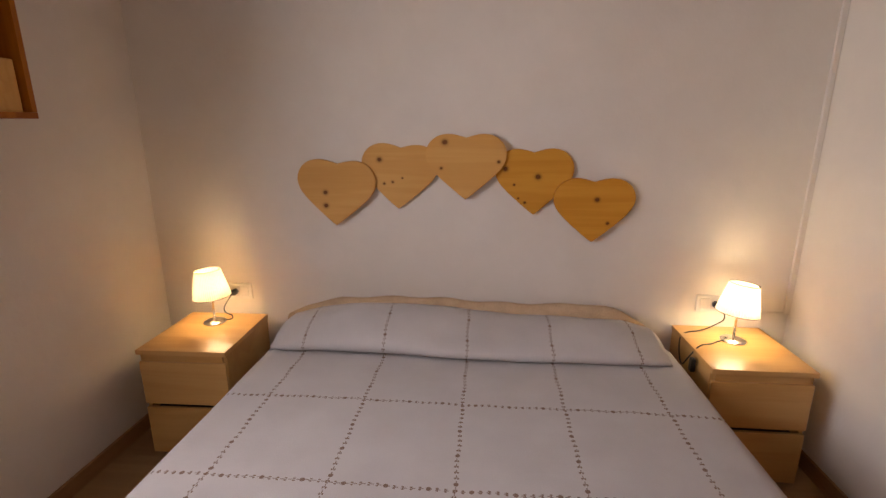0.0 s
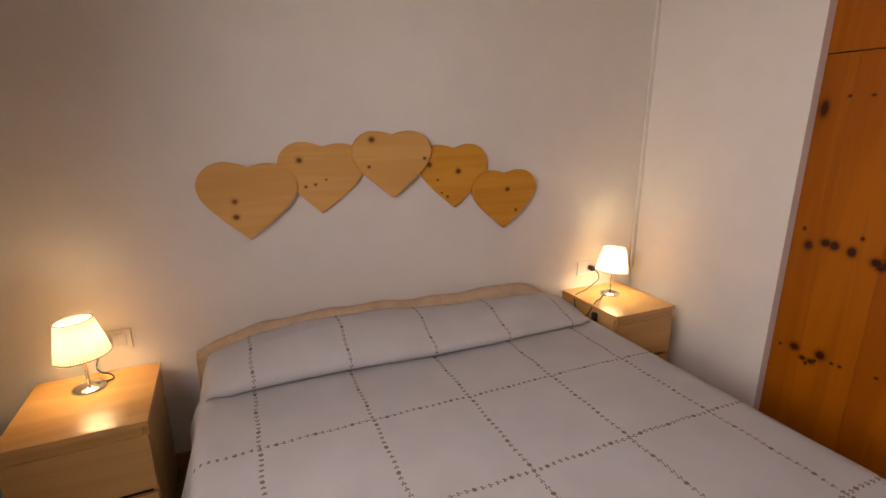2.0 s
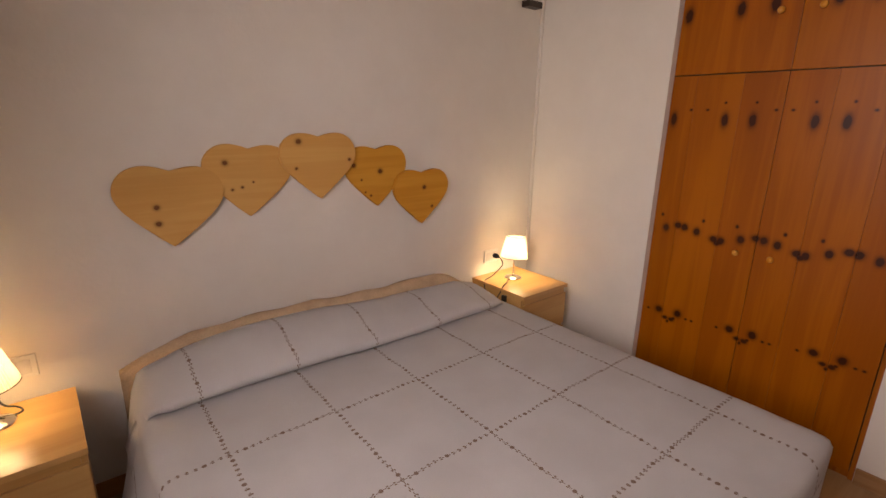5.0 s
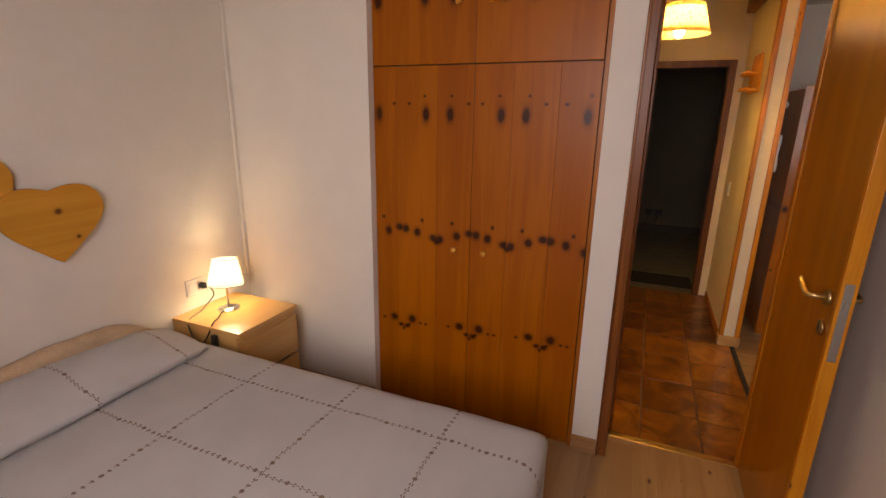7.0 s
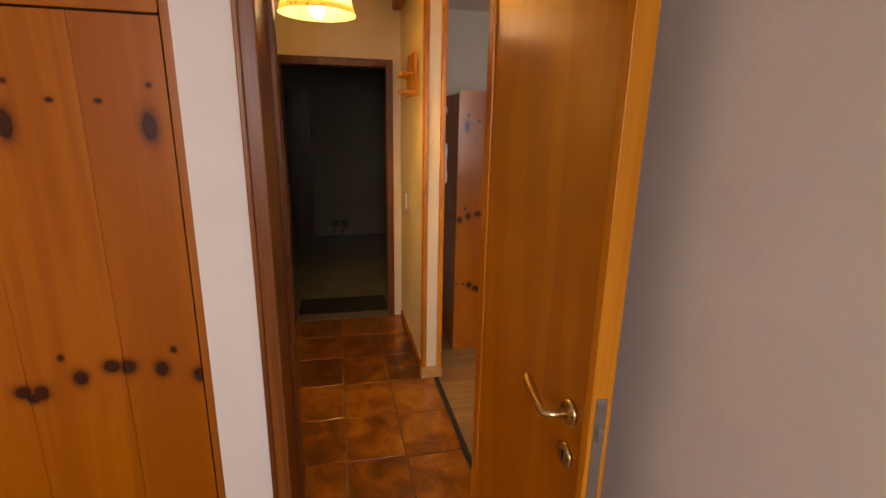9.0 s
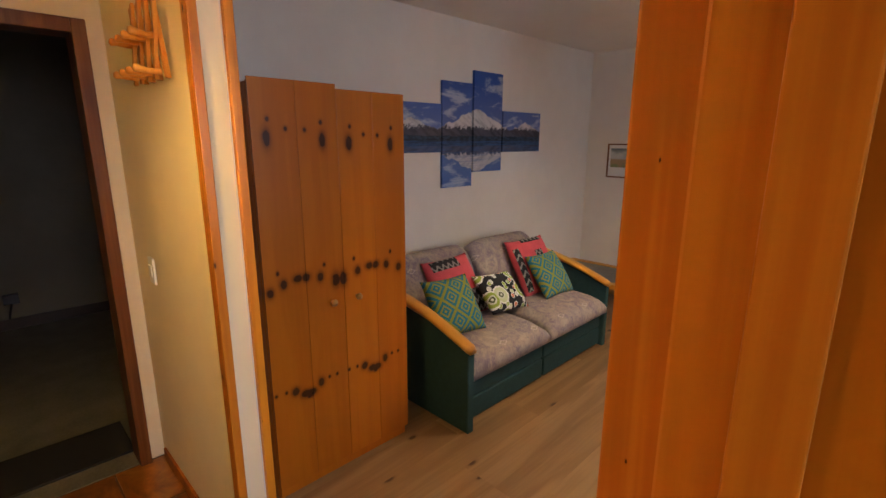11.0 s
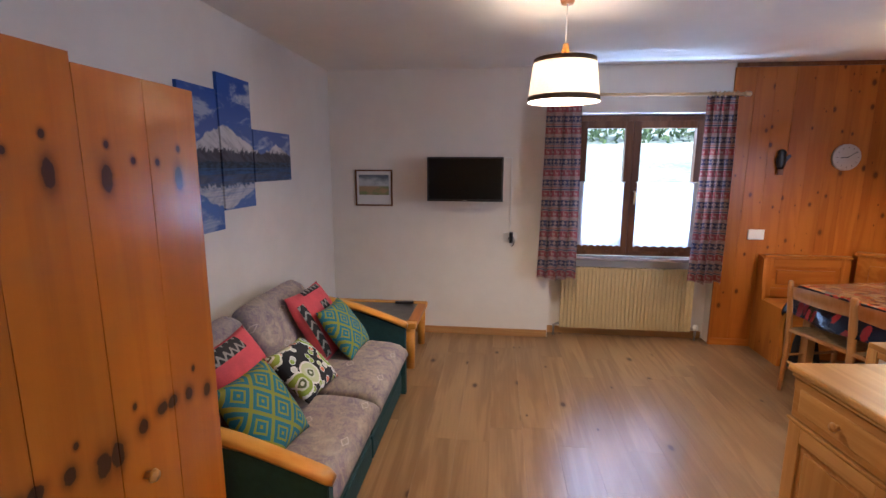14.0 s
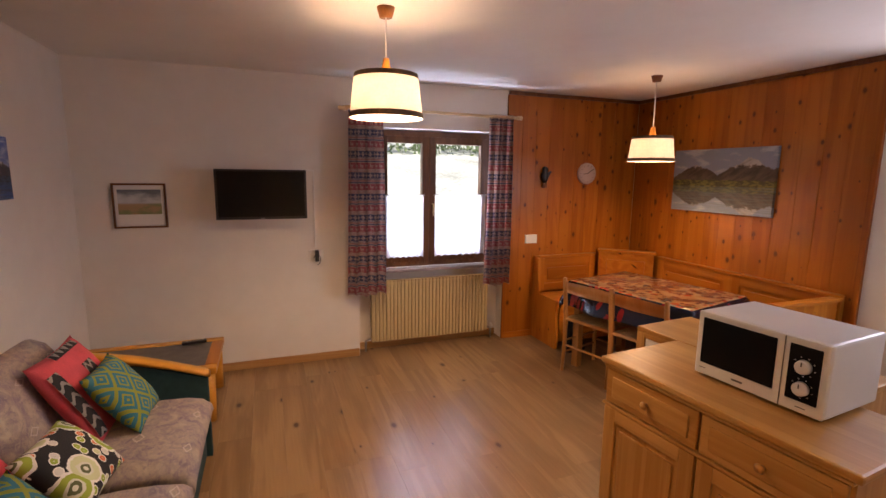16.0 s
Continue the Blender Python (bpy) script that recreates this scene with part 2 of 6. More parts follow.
DOOR_VENEER = wood("door_veneer", (0.52, 0.185, 0.007), (0.40, 0.120, 0.003), axis=2, grain=0.6, coat=0.35, rough=0.28)
FRAME_WOOD = wood("door_frame_wood", (0.46, 0.15, 0.012), (0.28, 0.07, 0.005), axis=2, grain=1.4)
FRAME_RED = wood("reddish_jamb_wood", (0.27, 0.088, 0.014), (0.14, 0.036, 0.005), axis=2, grain=2.2)
FRAME_TRIM = wood("orange_trim_wood", (0.62, 0.235, 0.012), (0.44, 0.13, 0.005), axis=2, grain=1.4, speck=0.02)
DARK_FRAME = wood("entrance_frame_wood", (0.22, 0.085, 0.022), (0.11, 0.035, 0.008), axis=2, grain=1.5)
WINDOW_WOOD = wood("window_frame_wood", (0.20, 0.085, 0.035), (0.11, 0.04, 0.014), axis=2, coat=0.3)
BEECH = wood("birch_veneer", (0.64, 0.38, 0.14), (0.55, 0.30, 0.095), axis=0, grain=0.7, coat=0.35, rough=0.3, vary=0.05)
def flecks(*places):
    """Knots on the heart boards from (along, up, size)."""
    return [(up, along, size, size * 1.1) for along, up, size in places]


HEART_PALE = wood("pale_spruce_board", (0.70, 0.40, 0.13), (0.60, 0.30, 0.075), axis=0, grain=1.3, vary=0.3, contrast=0.6, knots=flecks((-0.515, 1.18, 0.007), (-0.516, 1.116, 0.0075), (-0.249, 1.336, 0.0075), (-0.229, 1.223, 0.004), (-0.188, 1.231, 0.004), (-0.141, 1.25, 0.003), (0.062, 1.417, 0.0085), (0.046, 1.299, 0.0045), (0.311, 1.329, 0.005)), ring=(0.17, 0.062, 0.018), coat=0.0, rough=0.6)
HEART_GOLD = wood("golden_spruce_board", (0.66, 0.32, 0.045), (0.54, 0.22, 0.02), axis=0, grain=1.3, vary=0.2, contrast=0.7, knots=flecks((0.343, 1.296, 0.008), (0.494, 1.261, 0.0085), (0.385, 1.223, 0.0035), (0.437, 1.14, 0.004), (0.406, 1.16, 0.003), (0.764, 1.16, 0.0075), (0.819, 1.05, 0.005)), ring=(0.14, 0.045, 0.010), coat=0.0, rough=0.6)
SIDEBOARD = wood("oak_sideboard", (0.50, 0.27, 0.08), (0.35, 0.16, 0.036), axis=1, grain=1.6, rough=0.35)
SIDEBOARD_UP = wood("oak_sideboard_upright", (0.50, 0.26, 0.075), (0.35, 0.155, 0.034), axis=2, grain=1.6, rough=0.35)
SKIRTING = wood("oak_skirting", (0.55, 0.31, 0.12), (0.42, 0.21, 0.07), axis=0, rough=0.4)
SKIRTING_Y = wood("oak_skirting_lengthwise", (0.42, 0.23, 0.10), (0.30, 0.15, 0.06), axis=1, rough=0.4)
PLANK = wood("oak_laminate", (0.355, 0.212, 0.092), (0.225, 0.122, 0.049), axis=1, grain=0.75, dense=(3.6, 1.9), speck=0.034, vary=0.14, contrast=1.0, coat=0.32, sheen=0.26, rough=0.34, ring=(0.075, 0.032, 0.014))
PLANK_X = wood("oak_laminate_bedroom", (0.44, 0.275, 0.13), (0.31, 0.175, 0.075), axis=0, grain=1.1, speck=0.025, vary=0.35, contrast=0.8, coat=0.35, rough=0.35, ring=(0.10, 0.05, 0.025))
CHAIR_WOOD = wood("chair_beech", (0.55, 0.28, 0.09), (0.42, 0.18, 0.045), axis=2, grain=0.8)
ARM_WOOD = wood("golden_armrest_wood", (0.72, 0.36, 0.05), (0.60, 0.25, 0.025), axis=0, grain=0.8, coat=0.4)
PEG_WOOD = wood("varnished_peg_wood", (0.72, 0.33, 0.05), (0.56, 0.21, 0.02), axis=2, grain=1.0, coat=0.5)
GROUT = plain("tile_grout", (0.13, 0.065, 0.03), 0.9)
UNDERLAY = plain("plank_joint", (0.22, 0.12, 0.05), 0.8)
BLACK = plain("black_plastic", (0.012, 0.012, 0.013), 0.35)
CABLE = plain("black_cable", (0.015, 0.014, 0.013), 0.5)
SCREEN = Mat("television_screen", 0.35, spec=0.15).colour((0.0025, 0.0025, 0.003)).mat
CHROME = plain("chrome", (0.75, 0.74, 0.72), 0.12, 1.0, bump=0.01)
STEEL = plain("worn_steel", (0.45, 0.44, 0.42), 0.38, 1.0)
BRASS = plain("satin_brass", (0.62, 0.44, 0.20), 0.28, 1.0)
WHITE_PLASTIC = plain("white_plastic", (0.78, 0.76, 0.72), 0.4, vary=0.02)
OFF_WHITE = plain("white_enamel", (0.72, 0.70, 0.67), 0.3, vary=0.02, coat=0.3)
CREAM = plain("cream_radiator_enamel", (0.56, 0.43, 0.21), 0.45, vary=0.04, coat=0.2)
SLATE = plain("dark_slate_inlay", (0.13, 0.12, 0.11), 0.35, vary=0.2, scale=14)
SILL = plain("marble_sill", (0.42, 0.36, 0.36), 0.25, vary=0.15, scale=20)
GREEN = plain("dark_green_upholstery", (0.013, 0.055, 0.056), 0.85, vary=0.12, scale=30, bump=0.3)
PINK = plain("coral_pink_cotton", (0.66, 0.085, 0.105), 0.85, vary=0.1, scale=14, bump=0.25)
BEIGE_COVER = plain("beige_headboard_cover", (0.60, 0.43, 0.27), 0.9, vary=0.12, scale=12, bump=0.3)
RUSH = plain("woven_seat", (0.62, 0.42, 0.19), 0.8, vary=0.2, scale=40, bump=0.5)
MATTRESS = plain("mattress_ticking", (0.60, 0.57, 0.56), 0.9)
BROWN_TRIM = plain("brown_braid", (0.10, 0.055, 0.022), 0.8, vary=0.2, scale=60, bump=0.3)
MAT_RUBBER = plain("dark_door_mat", (0.02, 0.018, 0.015), 0.95, vary=0.3, scale=80, bump=0.5)
BAG_CLOTH = plain("black_bag_cloth", (0.014, 0.013, 0.013), 0.9, vary=0.25, scale=24, bump=0.4)
STONE_FLOOR = plain("landing_stone_floor", (0.20, 0.185, 0.13), 0.35, vary=0.2, scale=6)
DARK_DOOR = plain("dark_landing_door", (0.045, 0.025, 0.015), 0.4, vary=0.2)
# The panelling reflected in the clock's glass is put into this tan tone.
CLOCK_WHITE = plain("reflection_toned_plastic", (0.52, 0.42, 0.35), 0.3, vary=0.04)
PAPER = plain("passepartout", (0.74, 0.72, 0.68), 0.8, vary=0.03)
ROD_WOOD = wood("pale_curtain_rod", (0.66, 0.48, 0.28), (0.55, 0.37, 0.18), axis=0)
GRASS = plain("meadow", (0.62, 0.70, 0.55), 0.95, vary=0.25, scale=0.8, bump=0.6)
LEAF = plain("hedge_leaves", (0.19, 0.28, 0.11), 0.7, vary=0.35, scale=3.0)


def glass(name):
    m = Mat(name, 0.02)
    m.bsdf.inputs["Transmission Weight"].default_value = 1.0
    m.bsdf.inputs["IOR"].default_value = 1.05
    return m.colour((1.0, 1.0, 1.0)).mat


GLASS = glass("window_glass")


def cloth_light(name, colour, through_share, flowered=False, gaps=0.0):
    """Thin cloth that lets light through; gaps is the open share of a loose weave."""
    m = Mat(name, 0.9)
    tr = m.t.nodes.new("ShaderNodeBsdfTranslucent")
    mixer = m.t.nodes.new("ShaderNodeMixShader")
    v = m.coords.outputs["Object"]
    n = m.noise(v, 90, 3) * 0.5 + m.noise(v, 12, 3) * 0.5
    col = m.mix(n.step(0.3, 0.7), tuple(0.86 * c for c in colour), colour)
    if flowered:
        spots = Ex(m.t, m.cells(v, 34.0).outputs["Distance"])
        col = m.mix((spots + n * 0.4).step(0.50, 0.38) * 0.8, col, (0.50, 0.22, 0.06))
    m.colour(col)
    m.t.links.new(col, tr.inputs["Color"])
    mixer.inputs[0].default_value = through_share
    m.t.links.new(m.bsdf.outputs[0], mixer.inputs[1])
    m.t.links.new(tr.outputs[0], mixer.inputs[2])
    last = mixer
    if gaps:
        clear = m.t.nodes.new("ShaderNodeBsdfTransparent")
        last = m.t.nodes.new("ShaderNodeMixShader")
        last.inputs[0].default_value = gaps
        m.t.links.new(mixer.outputs[0], last.inputs[1])
        m.t.links.new(clear.outputs[0], last.inputs[2])
    m.t.links.new(last.outputs[0], m.t.nodes["Material Output"].inputs[0])
    return m.mat


SHADE = cloth_light("pleated_shade_cloth", (0.84, 0.76, 0.62), 0.36)
SHADE_LINEN = cloth_light("linen_shade_cloth", (0.74, 0.62, 0.48), 0.075)
# Gauze for the added discs that dim the pendants upwards.
DIMMING_GAUZE = cloth_light("added_dimming_gauze", (0.78, 0.66, 0.50), 0.26, gaps=0.16)
SHADE_HALL = cloth_light("yellow_parchment_shade", (0.88, 0.68, 0.34), 0.60, True)
LACE = cloth_light("white_lace", (0.93, 0.93, 0.94), 0.7)


def glow(name, colour, strength):
    m = Mat(name)
    m.bsdf.inputs["Emission Color"].default_value = (*colour, 1)
    m.bsdf.inputs["Emission Strength"].default_value = strength
    return m.colour(colour).mat


BULB = glow("lit_bulb", (1.0, 0.80, 0.52), 14.0)


def spread():
    """White cotton bedspread with brown vine embroidery in a square grid (cloth coordinates in metres)."""
    m = Mat("embroidered_bedspread", 0.9)
    u, v, _ = m.space("UV")
    weave = m.noise(m.vec(u * 260, v * 260), 1.0, 2)
    soft = m.noise(m.vec(u * 5, v * 5), 1.0, 4)
    base = m.mix((soft * 0.7 + weave * 0.3).step(0.3, 0.7), (0.81, 0.775, 0.755), (0.88, 0.85, 0.83))

    def vine(d, s):
        d = d + (s * 38.0).sine() * 0.002
        stem = abs(d).below(0.0013) * (s / 0.023).fract().below(0.55)
        leaf = ((s.off(0.0236) / 1.6).power(2.0) + (abs(d) - 0.0042).power(2.0)).below(0.0026 ** 2)
        bud = (s.off(0.118).power(2.0) + d.power(2.0)).below(0.0072 ** 2)
        return leaf.most(stem).most(bud)

    def signed(e, period):
        return ((e / period + 0.5).fract() - 0.5) * period

    lines = vine(signed(u + 0.52, 0.355), v).most(vine(signed(v - 2.155, 0.41), u) * v.below(2.35))
    m.colour(m.mix(lines * 0.85, base, (0.27, 0.145, 0.075)))
    wrinkle = m.noise(m.vec(u * 3.0, v * 9.0), 1.0, 3, 0.5, 0.6)
    return m.bump(weave * 0.25 + wrinkle * 0.9, 0.3, 0.012).mat


SPREAD = spread()


def upholstery():
    """Brushed lilac, taupe and beige with small pale lozenge outlines."""
    m = Mat("mottled_grey_upholstery", 0.9)
    v = m.coords.outputs["Object"]
    x, y, z = m.space()
    a, b, c = m.noise(v, 9, 5, 0.65, 1.4), m.noise(m.vec(x * 40 + y * 14, y * 26 - x * 16, z * 30), 1.0, 4, 0.6, 1.5), m.noise(v, 220, 2)
    col = m.ramp(a, [(0.30, (0.17, 0.135, 0.185)), (0.44, (0.26, 0.21, 0.225)), (0.56, (0.33, 0.27, 0.235)), (0.70, (0.43, 0.36, 0.29))])
    col = m.mix(b.step(0.48, 0.68) * 0.55, col, (0.41, 0.335, 0.285))
    col = m.mix(b.step(0.46, 0.30) * 0.55, col, (0.19, 0.145, 0.20))
    side = x + z * 0.9
    row = (side / 0.23).floor()
    p = abs((side / 0.23).fract() - 0.5) * 0.23
    q = abs((y / 0.31 + row * 0.37).fract() - 0.5) * 0.31
    lozenge = p * 1.2 + q * 0.8
    col = m.mix(abs(lozenge - 0.026).below(0.0045) * 0.55, col, (0.60, 0.53, 0.47))
    m.colour(col)
    return m.bump(c * 0.5 + a, 0.3, 0.008).mat


SOFA_CLOTH = upholstery()


def diamond_cloth():
    """Concentric blue lozenges on olive yellow."""
    m = Mat("blue_and_olive_lozenge_cloth", 0.85)
    u, v, _ = m.space("UV")
    p = 0.15
    d = abs((u / p).fract() - 0.5) + abs((v / p).fract() - 0.5)
    e = abs(((u / p + 0.5).fract()) - 0.5) + abs(((v / p + 0.5).fract()) - 0.5)
    near = d.least(e)
    col = m.ramp(near, [(0.0, (0.25, 0.27, 0.02)), (0.06, (0.012, 0.16, 0.24)), (0.19, (0.25, 0.27, 0.02)), (0.27, (0.012, 0.16, 0.24)), (0.42, (0.25, 0.27, 0.02))], hard=True)
    n = m.noise(m.vec(u * 300, v * 300), 1.0, 2)
    m.colour(m.mix(n * 0.3, col, (0.02, 0.03, 0.02)))
    return m.bump(n, 0.3, 0.003).mat


def flower_cloth():
    """Scalloped flowers in lime, cream and coral, ringed in white on black."""
    m = Mat("black_flower_cloth", 0.85)
    u, v, _ = m.space("UV")
    warp = m.noise(m.vec(u * 30, v * 30), 1.0, 2) - 0.5

    def blooms(scale, shift, rings, edge):
        cell = m.cells(m.vec(u + shift, v + shift, shift), scale)
        cell.voronoi_dimensions = "2D"
        d = Ex(m.t, cell.outputs["Distance"]) + warp * 0.16
        tint = Ex(m.t, cell.outputs["Color"])
        petal = m.ramp(tint, [(0.0, (0.30, 0.40, 0.05)), (0.42, (0.55, 0.60, 0.36)), (0.58, (0.66, 0.17, 0.07)), (0.70, (0.62, 0.62, 0.60))], hard=True)
        pips = m.mix((d * 46.0).sine().above(0.1), (0.10, 0.12, 0.05), (0.62, 0.64, 0.55))
        inner = m.mix(d.above(rings[0]), pips, petal)
        inner = m.mix(d.above(rings[1]), inner, (0.74, 0.74, 0.70))
        return inner, d.below(edge)

    big, inside = blooms(6.5, 0.13, (0.20, 0.36), 0.43)
    small, speck = blooms(17.0, 0.71, (0.05, 0.24), 0.31)
    col = m.mix(speck, (0.010, 0.010, 0.012), small)
    m.colour(m.mix(inside, col, big))
    n = m.noise(m.vec(u * 300, v * 300), 1.0, 2)
    return m.bump(n, 0.3, 0.003).mat


def curtain_cloth():
    """Woven bands in red, cream and navy with small repeating figures."""
    m = Mat("alpine_band_curtain_cloth", 0.9)
    u, v, _ = m.space("UV")
    R, C, N, P = (0.45, 0.135, 0.14), (0.60, 0.48, 0.40), (0.11, 0.11, 0.18), (0.48, 0.24, 0.21)
    p = 0.172
    f = (v / p).fract()
    base = m.ramp(f, [(0.0, C), (0.025, N), (0.05, C), (0.075, N), (0.36, C), (0.385, R), (0.42, C), (0.455, P), (0.50, C), (0.525, R), (0.82, C), (0.85, N), (0.90, C), (0.93, P)], hard=True)
    a, b = abs((u / 0.056).fract() - 0.5), abs((f - 0.2175) / 0.29)
    flake = (a + b).below(0.40) * (1.0 - abs(a - b).below(0.045)) * (1.0 - (a + b).below(0.09))
    star = (a.least(b).below(0.05)) * (a + b).below(0.47)
    band1 = f.above(0.09) * f.below(0.345)
    g = abs((f - 0.672) / 0.30)
    w = (u / 0.066).fract()
    deer = abs(w - 0.40).below(0.24) * g.below(0.12)
    legs = ((u / 0.0165).fract().below(0.36) * abs(w - 0.40).below(0.26)) * f.below(0.672) * g.below(0.38)
    neck = abs(w - 0.66 - (0.672 - f) * 0.35).below(0.06) * f.above(0.65) * g.below(0.40)
    band2 = f.above(0.54) * f.below(0.80)
    dots = (u / 0.014).fract().below(0.5) * f.above(0.385) * f.below(0.53)
    figures = (flake.most(star) * band1).most(deer.most(legs).most(neck) * band2).most(dots)
    col = m.mix(figures * 0.85, base, C)
    n = m.noise(m.vec(u * 500, v * 500), 1.0, 2)
    m.colour(m.mix(n * 0.15, col, (0.05, 0.03, 0.03)))
    tr = m.t.nodes.new("ShaderNodeBsdfTranslucent")
    mixer = m.t.nodes.new("ShaderNodeMixShader")
    m.t.links.new(col, tr.inputs["Color"])
    mixer.inputs[0].default_value = 0.25
    m.t.links.new(m.bsdf.outputs[0], mixer.inputs[1])
    m.t.links.new(tr.outputs[0], mixer.inputs[2])
    m.t.links.new(mixer.outputs[0], m.t.nodes["Material Output"].inputs[0])
    return m.mat


def table_cloth():
    """Glossy oilcloth: straw ground with small red and orange blooms and grey-green leaves, a navy border."""
    m = Mat("orange_floral_oilcloth", 0.14, coat=1.0)
    v = m.coords.outputs["Object"]
    x, y, z = m.space()
    big, fine = m.noise(v, 7.0, 4, 0.6, 0.6), m.noise(v, 60.0, 3)
    base = m.ramp(big, [(0.32, (0.52, 0.26, 0.10)), (0.46, (0.68, 0.39, 0.15)), (0.60, (0.74, 0.52, 0.27))])

    def blooms(scale, shift, size):
        cell = m.cells(m.vec(x + shift, y - shift, 0.0), scale)
        cell.voronoi_dimensions = "2D"
        return Ex(m.t, cell.outputs["Distance"]) + (fine - 0.5) * 0.35, Ex(m.t, cell.outputs["Color"]), size

    for scale, shift, size, tone in ((9.0, 0.31, 0.34, (0.30, 0.30, 0.24)), (13.0, 0.77, 0.36, (0.70, 0.16, 0.05)), (21.0, 0.13, 0.30, (0.62, 0.055, 0.03))):
        d, pick, r = blooms(scale, shift, size)
        base = m.mix(d.below(r) * pick.above(0.52), base, tone)
    d, pick, r = blooms(14.0, 0.5, 0.30)
    hem = m.mix(d.below(0.30) * pick.above(0.45), (0.022, 0.026, 0.055), (0.42, 0.04, 0.045))
    m.colour(m.mix(z.below(0.738), base, hem))
    return m.bump(m.noise(v, 9, 3), 0.25, 0.02).mat


def zigzag_print():
    """Black cotton with uneven grey-white strokes."""
    m = Mat("black_zigzag_print", 0.85)
    u, v, _ = m.space("UV")
    wave = ((u * 95.0 + (v * 130.0).sine() * 1.4).sine() + m.noise(m.vec(u * 60, v * 60), 1.0, 2) - 0.5)
    m.colour(m.mix(wave.above(0.55) * 0.55, (0.014, 0.013, 0.014), (0.46, 0.43, 0.40)))
    return m.mat


PRINT = zigzag_print()
LOZENGE, FLOWERS, CURTAIN, OILCLOTH = diamond_cloth(), flower_cloth(), curtain_cloth(), table_cloth()


def terracotta():
    m = Mat("mottled_terracotta_tile", 0.28, coat=0.35)
    x, y, z = m.space()
    r = m.random()
    v = m.vec(x + r * 9, y + r * 5, 0.0)
    a, b = m.noise(v, 5.5, 4, 0.6, 1.0), m.noise(v, 45, 3)
    col = m.ramp(a + (r - 0.5) * 0.22, [(0.30, (0.08, 0.020, 0.002)), (0.44, (0.16, 0.047, 0.004)), (0.58, (0.26, 0.088, 0.008)), (0.72, (0.37, 0.140, 0.014))])
    m.colour(m.mix(b.step(0.5, 0.8) * 0.35, col, (0.10, 0.03, 0.01)))
    return m.bump(a + b * 0.3, 0.3, 0.006).mat


TERRACOTTA = terracotta()


def alpine(name, axis, horizon, peaks, sky, cloud, rock, snow, shore, water, line, bank, seed):
    """A printed view over a lake: clouds, rugged peaks with snow above a line, a far shore, and their mirror image."""
    m = Mat(name, 0.55)
    c = m.space()
    u, z = c[axis], c[2]
    dz = z - horizon
    up = abs(dz)
    rough = m.noise(m.vec(u * 11.0 + seed, seed), 1.0, 7, 0.7)
    high = None
    for at, tall, wide in peaks:
        slope = (1.0 - abs(u - at) / wide) * tall
        high = slope if high is None else high.most(slope)
    high = high.most(0.02) + (rough - 0.5) * 0.10
    land = (high - up).step(-0.004, 0.006)
    crag = m.noise(m.vec(u * 30 + up * 26 + seed, up * 16 - u * 8, seed), 1.0, 6, 0.7, 0.8)
    facet = m.noise(m.vec(u * 13 - up * 17, up * 9 + seed), 1.0, 4, 0.6)
    stone = m.mix(facet.step(0.38, 0.62), tuple(0.45 * x for x in rock), rock)
    white = ((up - line) * 7.0 + crag - 0.08).step(0.44, 0.58)
    face = m.mix(white * (facet.step(0.25, 0.6) * 0.6 + 0.4), stone, snow)
    puff = m.noise(m.vec(u * 4.0 + seed, up * 11.0), 1.0, 6, 0.6, 0.4)
    air = m.mix((up * 2.4).clamp(), tuple(0.72 * a + 0.28 * b for a, b in zip(sky, cloud)), sky)
    air = m.mix(puff.step(0.50, 0.64) * 0.9, air, cloud)
    view = m.mix(land, air, face)
    tone = m.noise(m.vec(u * 24, up * 60, seed), 1.0, 4)
    green = m.mix(tone.step(0.4, 0.62), tuple(0.35 * x for x in shore), shore)
    view = m.mix((bank + (rough - 0.4) * bank * 1.3 - up).step(-0.004, 0.004), view, green)
    ripple = m.noise(m.vec(u * 5, dz * 90), 1.0, 3)
    lake = m.mix(ripple.step(0.35, 0.75) * 0.45 + 0.15, view, water)
    m.colour(m.mix(dz.step(0.003, -0.003), view, lake))
    return m.bump(m.noise(m.coords.outputs["Object"], 400, 2), 0.15, 0.001).mat


CANVAS_BLUE = alpine("blue_lake_print", 1, 1.535, ((-2.10, 0.235, 0.62), (-2.72, 0.15, 0.45), (-1.45, 0.15, 0.50)), (0.018, 0.075, 0.33), (0.42, 0.46, 0.56), (0.085, 0.080, 0.105), (0.62, 0.58, 0.56), (0.030, 0.060, 0.105), (0.035, 0.13, 0.36), 0.085, 0.03, 3.1)
CANVAS_WEST = alpine("mountain_lake_print", 1, 1.530, ((-3.02, 0.19, 0.42), (-2.52, 0.235, 0.48), (-2.20, 0.21, 0.40)), (0.20, 0.23, 0.30), (0.42, 0.42, 0.44), (0.115, 0.078, 0.045), (0.42, 0.39, 0.37), (0.15, 0.13, 0.018), (0.13, 0.16, 0.15), 0.155, 0.045, 7.7)


def watercolour():
    m = Mat("storm_meadow_watercolour", 0.7)
    x, y, z = m.space()
    n = m.noise(m.vec(x * 9, z * 16), 1.0, 5)
    sky = m.mix((n + (z - 1.40) * 4.0).step(0.35, 0.8), (0.50, 0.52, 0.52), (0.13, 0.15, 0.17))
    field = m.mix(n.step(0.4, 0.6), (0.20, 0.23, 0.09), (0.36, 0.24, 0.12))
    m.colour(m.mix((z - 1.365).step(-0.01, 0.01), field, sky))
    return m.mat


WATERCOLOUR = watercolour()


